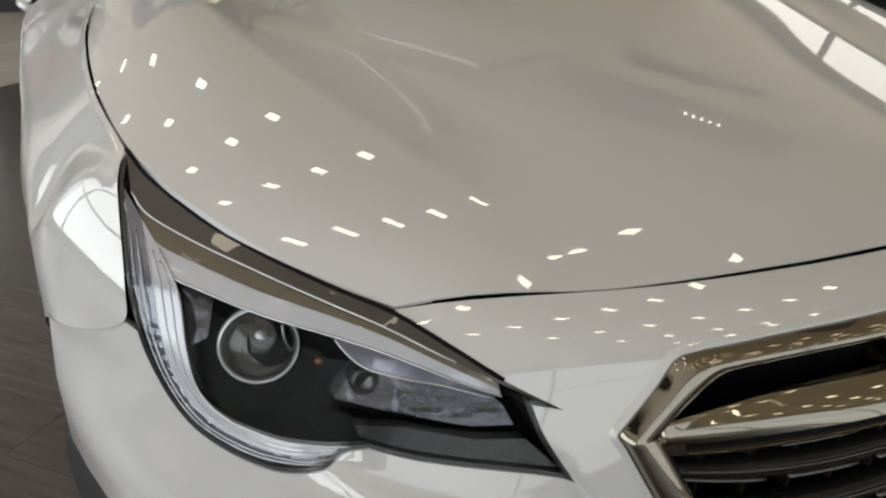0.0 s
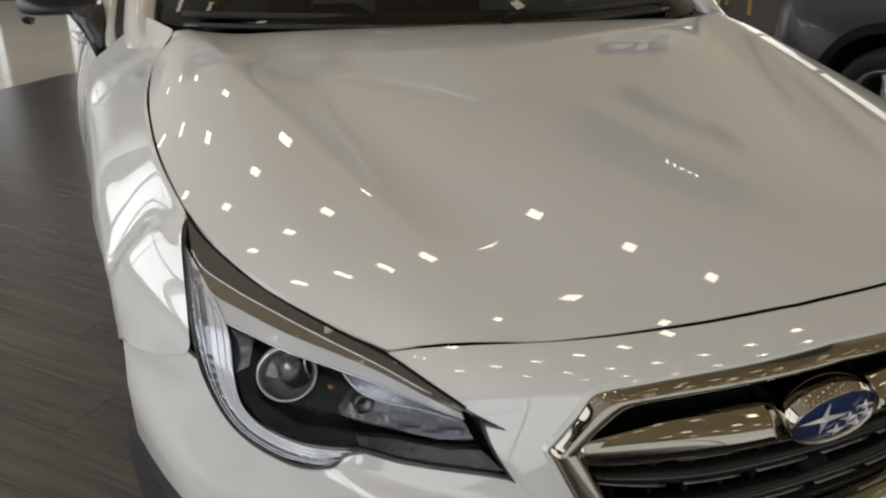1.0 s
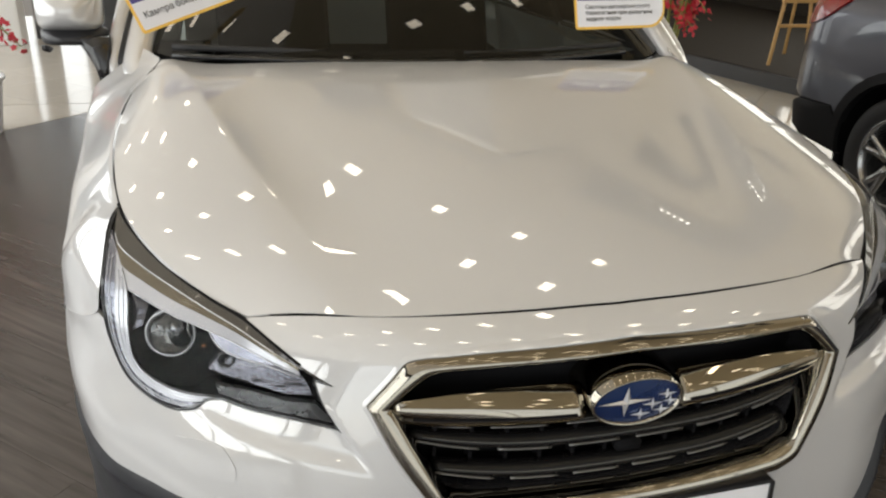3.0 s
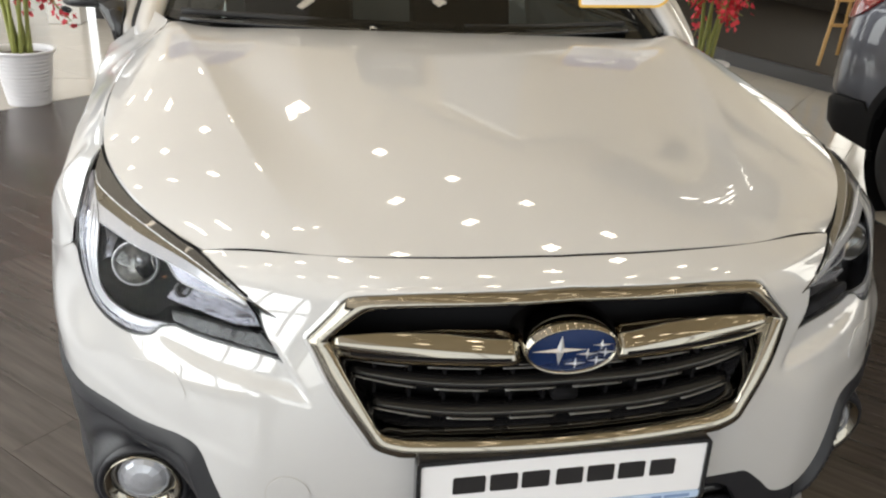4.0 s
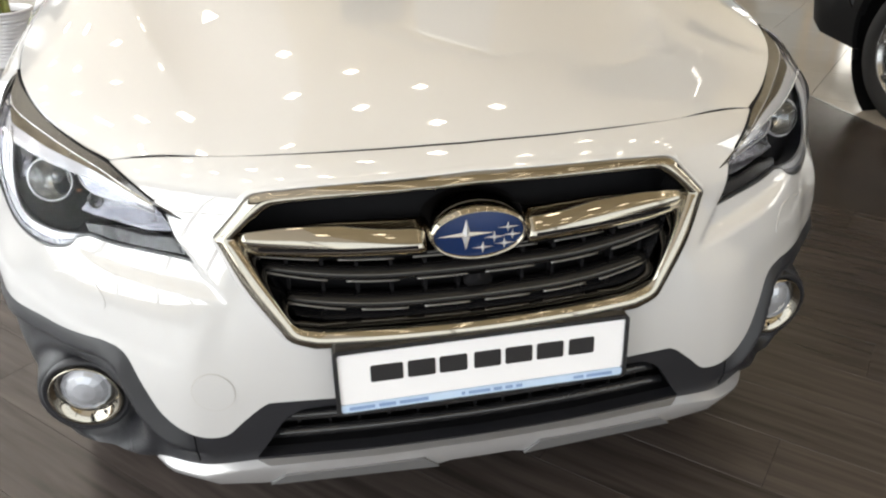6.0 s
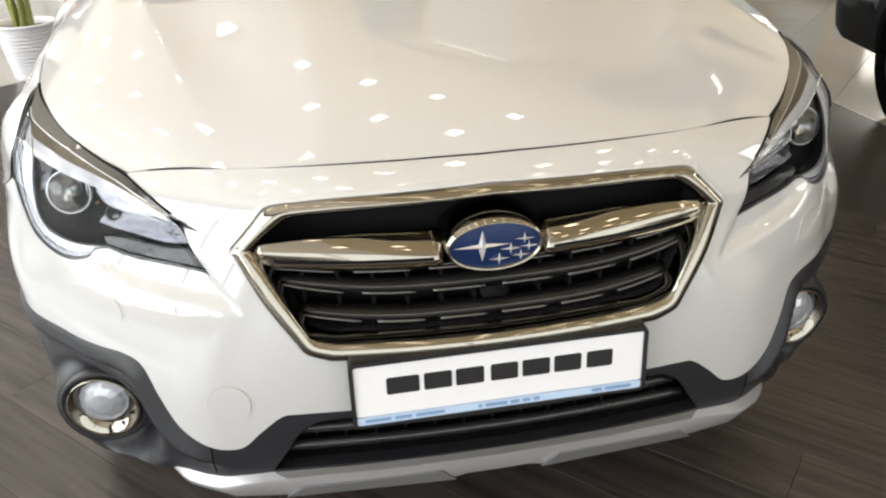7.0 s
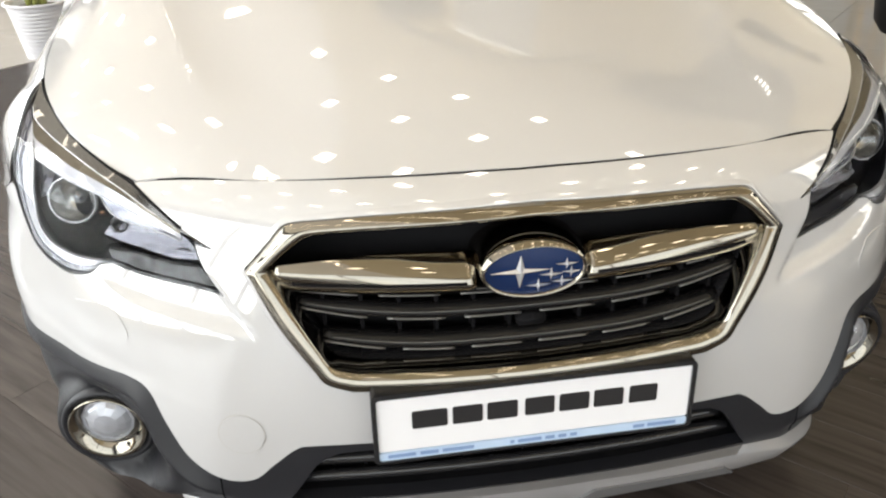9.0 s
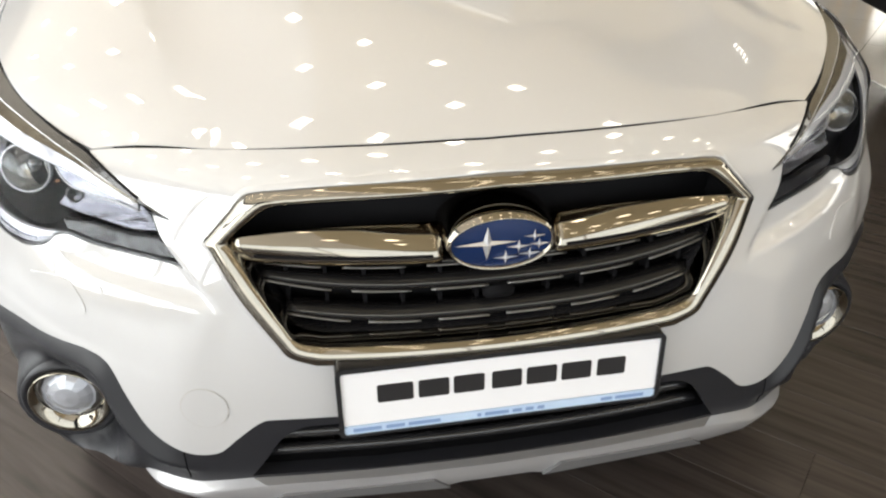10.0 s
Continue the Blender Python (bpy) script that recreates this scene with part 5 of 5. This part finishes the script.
SIGNGREY = material("grey_sign_board", (0.15, 0.142, 0.132), 0.5, grain=0.08, scale=30, blotch=0.1)
pale = holder("ceiling_panel", "large sloping pale panel hung under the ceiling", "ceiling panel")
panel = slab([(0.77, 4.45), (1.40, 3.85), (3.6, 10.4), (1.78, 10.4)], 0.0, 0.05)
for v in panel.verts:
    v.co.z += 3.7 + 0.849 * min(max((v.co.y - 4.0) / 6.4, 0.0), 1.0)
part("panel", panel, WHITE, pale, smooth=False)
for x, y in ((0.95, 4.6), (1.45, 4.2)):
    part("hanger", sweep([(x, y, 3.76 + 0.1), (x, y, CEILING - 0.001)], circle(0.01, 8), up=(0, 1, 0)), SATIN, pale)
poster = holder("hanging_banner", "grey banner with text bars hung under the ceiling", "banner")
part("cloth", slab([(0.45, 10.2), (0.12, 5.80), (0.86, 5.85), (1.68, 10.2)], CEILING - 0.03, CEILING - 0.001), SIGNGREY, poster, smooth=False)
for k in range(4):
    part("text_bar", box((0.40 + 0.08 * k, 6.6 + 0.5 * k, CEILING - 0.036), (0.92 + 0.10 * k, 6.78 + 0.5 * k, CEILING - 0.0325)), COLUMN, poster, smooth=False)
duct = holder("air_vent", "grey rectangular ceiling air vent with slats", "vent")
part("vent_frame", slab([(4.50, 5.62), (4.07, 5.17), (4.95, 4.62), (5.25, 5.02)], CEILING - 0.06, CEILING - 0.002), SATIN, duct, smooth=False)
for k in range(5):
    a, b = Vector((4.14, 5.17, CEILING - 0.066)), Vector((4.92, 4.68, CEILING - 0.066))
    d = Vector((0.28, 0.30, 0)) * (0.1 + 0.2 * k)
    part("slat", sweep([a + d, b + d], [(-0.02, -0.006), (0.02, -0.006), (0.02, 0.006), (-0.02, 0.006)]), FRAME, duct, smooth=False)
wreath = holder("ceiling_ornament", "round grey ceiling ornament of twisted rings", "ornament")
for k in range(4):
    r = 0.09 + 0.06 * k
    ring = [(5.60 + r * math.cos(a), 4.72 + r * math.sin(a), CEILING - 0.045 - 0.02 * math.sin(3 * a + k)) for a in np.linspace(0, 2 * math.pi, 40)]
    part("ring", sweep(ring, circle(0.026, 6)), SATIN, wreath)
sign = holder("ceiling_sign", "dark hanging sign board with small lit letters", "sign")
part("sign_board", slab([(2.55, 3.98), (4.15, 2.58), (5.00, 3.25), (3.33, 4.85)], CEILING - 0.05, CEILING - 0.001), SIGNGREY, sign, smooth=False)
for k in range(5):
    a = Vector((3.74, 3.76, CEILING - 0.062)) + Vector((0.06, -0.075, 0)) * k
    part("lit_bar", sweep([a, a + Vector((0.05, 0.05, 0))], [(-0.018, -0.008), (0.018, -0.008), (0.018, 0.008), (-0.018, 0.008)]), SIGNGLOW, sign, smooth=False)
# Bent bar added overhead so the bonnet mirrors something like table outlines.
rail = holder("ceiling_rail", "thin dark bar with hangers, standing in for mirrored table outlines", "rail")
part("outline_bar", sweep([(0.2, 5.70, CEILING - 0.10), (0.88, 5.02, CEILING - 0.10), (1.66, 4.55, CEILING - 0.10), (2.5, 4.95, CEILING - 0.10), (3.1, 5.1, CEILING - 0.10), (2.67, 4.36, CEILING - 0.10)], circle(0.03, 8)), SATIN, rail)
for x, y in ((0.4, 5.49), (0.88, 5.02), (1.66, 4.55), (2.5, 4.95), (3.1, 5.1)):
    part("hanger", sweep([(x, y, CEILING - 0.10), (x, y, CEILING - 0.001)], circle(0.02, 8), up=(0, 1, 0)), SATIN, rail)

# Columns and dark doors by the shopfront
for x, y in ((-2.75, 8.6), (-4.1, 7.2)):
    ob = tagged(thing("column", box((x - 0.17, y - 0.17, -0.004), (x + 0.17, y + 0.17, CEILING - 0.002), 0.01), COLUMN, smooth=False), "square white column by the shopfront", kind="structure")
for x0, x1, y in ((-2.52, -2.30, 8.9), (-2.02, -1.35, 9.1)):
    tagged(thing("door_panel", box((x0, y, -0.004), (x1, y + 0.05, 2.4), 0.006), FRAME, smooth=False), "dark glazed door leaf by the shopfront", kind="structure")


# Plants with red blossom
def plant(place, label, group, low=(), seed=1):
    rnd = random.Random(seed)
    root = holder("potted_plant", label, "plant", group)
    prof = [(0.135, 0.0), (0.140, 0.008)]
    for k in range(13):
        z = 0.02 + 0.025 * k
        r = 0.142 + 0.045 * k / 12
        prof += [(r - 0.0035, z), (r, z + 0.007), (r, z + 0.017), (r - 0.0035, z + 0.024)]
    prof += [(0.205, 0.352), (0.210, 0.362), (0.206, 0.372), (0.192, 0.370), (0.186, 0.33), (0.18, 0.31)]
    part("pot", turned(prof, Matrix.Identity(4), 40), POT, root, "white ribbed pot")
    part("soil", turned([(0.184, 0.325), (0.1, 0.335), (0.0005, 0.338)], Matrix.Identity(4), 24), SOIL, root)
    tips = []
    for k in range(7):
        a = 2 * math.pi * k / 7
        p0 = Vector((0.05 * math.cos(a), 0.05 * math.sin(a), 0.32))
        p1 = Vector((0.09 * math.cos(a + 0.6), 0.09 * math.sin(a + 0.6), 0.8))
        p2 = Vector((0.22 * math.cos(a + 0.8), 0.22 * math.sin(a + 0.8), 1.35 + 0.25 * rnd.random()))
        part("cane", sweep(cat([p0, p1, p2], 8), circle(0.017, 8), taper=lambda t: 1 - 0.6 * t), CANE, root)
        tips += [(p1, p2)] * 3
    twigs = []
    for p1, p2 in tips:
        t = rnd.uniform(-0.15, 0.9)
        a = rnd.uniform(0, 6.28)
        s = p1 + (p2 - p1) * t
        e = s + Vector((math.cos(a) * rnd.uniform(0.18, 0.36), math.sin(a) * rnd.uniform(0.18, 0.36), rnd.uniform(-0.18, 0.12)))
        twigs.append((s, e))
    turn = math.radians(-place[5])
    for across, z in low:
        side = Vector((math.cos(turn), math.sin(turn), 0))
        twigs.append((side * 0.06 * math.copysign(1, across) + Vector((0, 0, z + 0.16)), side * across + Vector((0, 0, z - 0.06))))
    for s, e in twigs:
        twig = cat([s, (s + e) / 2 + Vector((0, 0, 0.04)), e], 4)
        branch = part("twig", sweep(twig, circle(0.004, 5)), CANE, root)
        bm, lf = bmesh.new(), bmesh.new()
        for q in range(16):
            c = Vector(twig[rnd.randrange(3, len(twig))]) + Vector([rnd.gauss(0, 0.025) for _ in range(3)])
            rot = Euler([rnd.uniform(0, 6.28) for _ in range(3)]).to_matrix()
            for w in range(5):
                an = 2 * math.pi * w / 5
                d, n = rot @ Vector((math.cos(an), math.sin(an), 0.25)), rot @ Vector((-math.sin(an), math.cos(an), 0))
                vs = [bm.verts.new(c + v) for v in (Vector(), d * 0.014 + n * 0.010, d * 0.026, d * 0.014 - n * 0.010)]
                bm.faces.new(vs)
        part("blossom", bm, PETAL, branch, "cluster of red petals")
        for q in range(2):
            c = Vector(twig[-1]) + Vector([rnd.gauss(0, 0.02) for _ in range(3)])
            d = Vector([rnd.gauss(0, 1) for _ in range(3)]).normalized()
            n = d.cross(Vector((0, 0, 1))).normalized()
            vs = [lf.verts.new(c + v) for v in (Vector(), d * 0.025 + n * 0.008, d * 0.05, d * 0.025 - n * 0.008)]
            lf.faces.new(vs)
        part("leaf", lf, LEAF, branch)
    root.matrix_basis = pose(*place)
    return root


plant((-2.17, 4.80, 0.0, 0, 0, 20), "tall green canes with red blossom in a white ribbed pot", "blossom plants", [(0.34, 0.62), (0.29, 0.68), (0.17, 0.74)], seed=3)
plant((2.99, 4.90, 0.0, 0, 0, 140), "tall green canes with red blossom beside the platform", "blossom plants", [(0.17, 0.72), (0.23, 0.82), (0.19, 0.87), (-0.16, 0.88)], seed=8)

# Wooden easel with a white board on the platform
easel = holder("easel", "pale pine easel holding a white board", "easel")


def stick(name, a, b, w=0.015, mat=EASEL):
    return part(name, sweep([a, b], [(-w, -w * 0.7), (w, -w * 0.7), (w, w * 0.7), (-w, w * 0.7)], up=(0, 1, 0.1)), mat, easel, smooth=False)


ex, ey, ez = 4.955, 6.05, 0.153
stick("leg", (ex, ey, ez), (ex + 0.20, ey + 0.10, ez + 1.5))
stick("leg", (ex + 0.50, ey + 0.05, ez), (ex + 0.36, ey + 0.12, ez + 1.5))
stick("back_leg", (ex + 0.75, ey + 0.70, ez), (ex + 0.32, ey + 0.14, ez + 1.5))
stick("crossbar", (ex + 0.05, ey + 0.02, ez + 0.40), (ex + 0.47, ey + 0.05, ez + 0.40))
stick("crossbar", (ex + 0.02, ey - 0.01, ez + 0.66), (ex + 0.50, ey + 0.02, ez + 0.66), 0.026)
part("board", box((ex - 0.25, ey - 0.02, ez + 0.74), (ex + 0.85, ey - 0.002, ez + 1.55), 0.004), BOARD, easel, "white presentation board")

# Grey sport-utility car parked alongside
SUV_X, SUV_REAR = 2.705, 3.17
suv = holder("parked_car", "grey-blue sport-utility car with black lower trim, parked", "car")
SUV_ARC = 0.30
suv_wheel = (2.20, 0.355)


def suv_point(s, z, out=0.0):
    """s runs forward to back along the side, round the corner and across the tail."""
    bow = 0.05 * ((z - 0.75) / 0.45) ** 2 + 0.55 * max(z - 1.05, 0) ** 1.3
    straight = SUV_REAR - SUV_ARC
    r = SUV_ARC
    if s < straight:
        x, y, nx, ny = SUV_X, s, -1, 0
    elif s < straight + r * math.pi / 2:
        a = (s - straight) / r
        x, y, nx, ny = SUV_X + r - r * math.cos(a), straight + r * math.sin(a), -math.cos(a), math.sin(a)
    else:
        x, y, nx, ny = SUV_X + r + (s - straight - r * math.pi / 2), SUV_REAR, 0, 1
    return (x + nx * (out - bow), y + ny * (out - bow), z)


s_arc0 = SUV_REAR - SUV_ARC
s_end = s_arc0 + SUV_ARC * math.pi / 2 + 0.6
R = 0.42


def suv_arc(a0, a1, r, n=16):
    return [(suv_wheel[0] + r * math.cos(a0 + (a1 - a0) * i / n), suv_wheel[1] + r * math.sin(a0 + (a1 - a0) * i / n)) for i in range(n + 1)]


body = [(-0.2, 0.40), (1.70, 0.40)] + suv_arc(math.pi - 0.11, 0.32, R + 0.05)[0:] + [(2.68, 0.56), (2.95, 0.55), (s_end, 0.54), (s_end, 1.55), (1.0, 1.55), (-0.2, 1.05)]
part("body_shell", sheet(body, suv_point, 0.05, back=(0.03, 0, 0), face=(-1, 0.2, 0)), GREY, suv)
trim = suv_arc(0.34, -0.32, R - 0.01, 8)[::-1]
low = [(2.59, 0.30), (2.9, 0.335), (3.1, 0.36), (s_end, 0.37), (s_end, 0.535), (2.95, 0.545), (2.68, 0.555)] + [suv_arc(0.33, 0.33, R + 0.045, 1)[0]] + [q for q in suv_arc(0.33, -0.28, R - 0.005, 6)]
part("bumper_trim", sheet(low, lambda s, z: suv_point(s, z, 0.012), 0.04, back=(0.03, 0, 0), face=(-1, 0.2, 0)), SUVTRIM, suv, "black lower bumper trim")
arch_ring = suv_arc(math.pi - 0.02, 0.30, R + 0.055) + suv_arc(0.30, math.pi - 0.02, R)
part("arch_trim", sheet(arch_ring, lambda s, z: suv_point(s, z, 0.010), 0.04, back=(0.05, 0, 0), face=(-1, 0, 0)), SUVTRIM, suv, "black wheel-arch trim")
part("side_sill", box((SUV_X + 0.0, -0.2, 0.24), (SUV_X + 0.12, 1.75, 0.41), 0.02), SUVTRIM, suv)
lamp = [(s_arc0 - 0.12, 1.12), (s_arc0 + 0.04, 1.0), (s_arc0 + 0.26, 0.955), (s_arc0 + 0.52, 0.985), (s_arc0 + 0.52, 1.17), (s_arc0 + 0.02, 1.19)]
part("tail_lamp", sheet(loop(lamp + lamp[:1], n=4), lambda s, z: suv_point(s, z, 0.014), 0.03, back=(0.02, -0.01, 0), face=(-1, 0.5, 0)), RED, suv, "glossy red tail lamp")
part("lamp_core", sheet([(s_arc0 + 0.16, 1.02), (s_arc0 + 0.34, 1.015), (s_arc0 + 0.34, 1.06), (s_arc0 + 0.18, 1.07)], lambda s, z: suv_point(s, z, 0.016), 0.03, back=None, face=(-1, 0.5, 0)), CUP, suv)
part("roof", box((SUV_X + 0.30, -0.1, 1.52), (SUV_X + 1.5, 2.75, 1.70), 0.06), GREY, suv)
part("far_side", box((SUV_X + 1.15, -0.2, 0.40), (SUV_X + 1.78, 2.95, 1.05), 0.08), GREY, suv)
part("tail_panel", box((SUV_X + 0.3, 2.75, 0.40), (SUV_X + 1.5, 2.965, 1.45), 0.05), GREY, suv)
part("nose", box((SUV_X + 0.02, -1.35, 0.35), (SUV_X + 1.76, -0.15, 1.02), 0.12), GREY, suv)
part("side_glass", sheet([(0.1, 1.10), (2.45, 1.14), (2.1, 1.46), (0.7, 1.48)], lambda s, z: suv_point(s, z, 0.003), 0.06, back=None, face=(-1, 0, 0)), BLACK, suv)
part("wheel_housing", turned([(0.43, -0.16), (0.43, 0.12)], facing((SUV_X + 0.17, *suv_wheel), (-1, 0, 0)), 36), DARK, suv)
part("housing_back", turned([(0.0005, 0.0), (0.43, 0.0)], facing((SUV_X + 0.32, *suv_wheel), (-1, 0, 0)), 36), DARK, suv)
part("underbody", box((SUV_X + 0.3, -1.2, 0.25), (SUV_X + 1.5, 2.7, 0.6), 0.03), DARK, suv)
wheel("wheel", SUV_X + 0.145, suv_wheel[0], suv_wheel[1], 0.235, "", suv, 0.238)
wheel("wheel", SUV_X + 0.145, suv_wheel[0] - 2.64, suv_wheel[1], 0.235, "", suv, 0.238)


# Floor pieces: laminate boards laid askew, glossy tiles beyond
def clip(poly, a, b, c):
    """The part of a polygon where a x + b y <= c."""
    out = []
    for p, q in zip(poly, poly[1:] + poly[:1]):
        dp, dq = a * p[0] + b * p[1] - c, a * q[0] + b * q[1] - c
        if dp <= 0:
            out.append(p)
        if (dp < 0 < dq) or (dq < 0 < dp):
            t = dp / (dp - dq)
            out.append((p[0] + (q[0] - p[0]) * t, p[1] + (q[1] - p[1]) * t))
    return out


def piece_mesh(name, poly, high, mat, low=-0.010):
    me = bpy.data.meshes.new(name)
    n = len(poly)
    c = (sum(p[0] for p in poly) / n, sum(p[1] for p in poly) / n)
    e = 0.0006
    ring = [(p[0] + (e if p[0] < c[0] else -e), p[1] + (e if p[1] < c[1] else -e)) for p in poly]
    verts = [(x, y, high) for x, y in ring] + [(x, y, high - 0.0012) for x, y in poly] + [(x, y, low) for x, y in poly]
    faces = [tuple(range(n))] + [(i, n + i, n + (i + 1) % n, (i + 1) % n) for i in range(n)] + [(n + i, 2 * n + i, 2 * n + (i + 1) % n, n + (i + 1) % n) for i in range(n)]
    me.from_pydata(verts, [], faces)
    me.materials.append(mat)
    return me


def lay(root, name, mat, wide, long, gap, turn, limits, stagger, high, origin, centre, most):
    """Boards or tiles over a plan bounded by half-planes; whole ones share a mesh, the nearest are single objects."""
    c, s = math.cos(radians(turn)), math.sin(radians(turn))
    base = [(gap / 2, gap / 2), (long - gap / 2, gap / 2), (long - gap / 2, wide - gap / 2), (gap / 2, wide - gap / 2)]
    whole = piece_mesh(name, base, high, mat)
    found = []
    n = int(26 / wide)
    for j in range(-n, n):
        for i in range(int(-26 / long), int(26 / long)):
            ox, oy = i * long + (stagger * j * long) % long, j * wide
            poly = [(origin[0] + (ox + a) * c - (oy + b) * s, origin[1] + (ox + a) * s + (oy + b) * c) for a, b in base]
            full = poly
            for k in limits:
                poly = clip(poly, *k)
                if len(poly) < 3:
                    break
            if len(poly) < 3:
                continue
            mid = (sum(p[0] for p in poly) / len(poly), sum(p[1] for p in poly) / len(poly))
            found.append((math.hypot(mid[0] - centre[0], mid[1] - centre[1]), ox, oy, poly if poly != full else None))
    found.sort(key=lambda f: f[0])
    rest = []
    for k, (d, ox, oy, poly) in enumerate(found):
        place = Matrix.Translation((origin[0], origin[1], 0)) @ Matrix.Rotation(radians(turn), 4, "Z") @ Matrix.Translation((ox, oy, 0))
        local = None
        if poly:
            inv = place.inverted()
            local = [tuple((inv @ Vector((*p, 0)))[:2]) for p in poly]
        if k < most:
            ob = new(name, piece_mesh(name, local, high, mat) if local else whole)
            ob.parent = root
            ob.matrix_basis = place
        else:
            rest.append([tuple((place @ Vector((*p, 0)))[:2]) for p in (local or base)])
    if rest:
        bm = bmesh.new()
        for poly in rest:
            top = [bm.verts.new((x, y, high)) for x, y in poly]
            bm.faces.new(top)
        bmesh.ops.recalc_face_normals(bm, faces=bm.faces)
        tagged(part("far_" + name + "s", bm, mat, root, smooth=False), kind="stuff")


floor = holder("floor", "dark brown laminate boards laid askew with beige tiles beyond", kind="structure")
EDGE_X = 2.655
lay(floor, "board", WOOD, 0.192, 1.285, 0.0005, -45, [(1, 0, EDGE_X), (0, 1, 5.60), (-1, 1, 6.86), (-1, 0, -LEFT - 0.1), (0, -1, 6.9)], 0.37, 0.0, (0.205, 0.255), (0.3, 1.2), 300)
for limits in ([(-1, 0, -EDGE_X - 0.012), (1, 0, 8.9), (0, 1, 10.9), (0, -1, 6.9)], [(1, 0, EDGE_X), (0, -1, -5.612), (0, 1, 10.9), (-1, 0, -LEFT - 0.1)], [(0, 1, 5.60), (1, -1, -6.875), (-1, 0, -LEFT - 0.1)]):
    lay(floor, "tile", TILE, 0.6, 0.6, 0.003, -45, limits, 0.0, 0.0, (0.1, 0.2), (1.0, 3.0), 110)
part("edge_strip", box((EDGE_X, -6.9, -0.01), (EDGE_X + 0.012, 10.8, 0.002)), ALLOY, floor, "thin metal strip between boards and tiles", smooth=False)
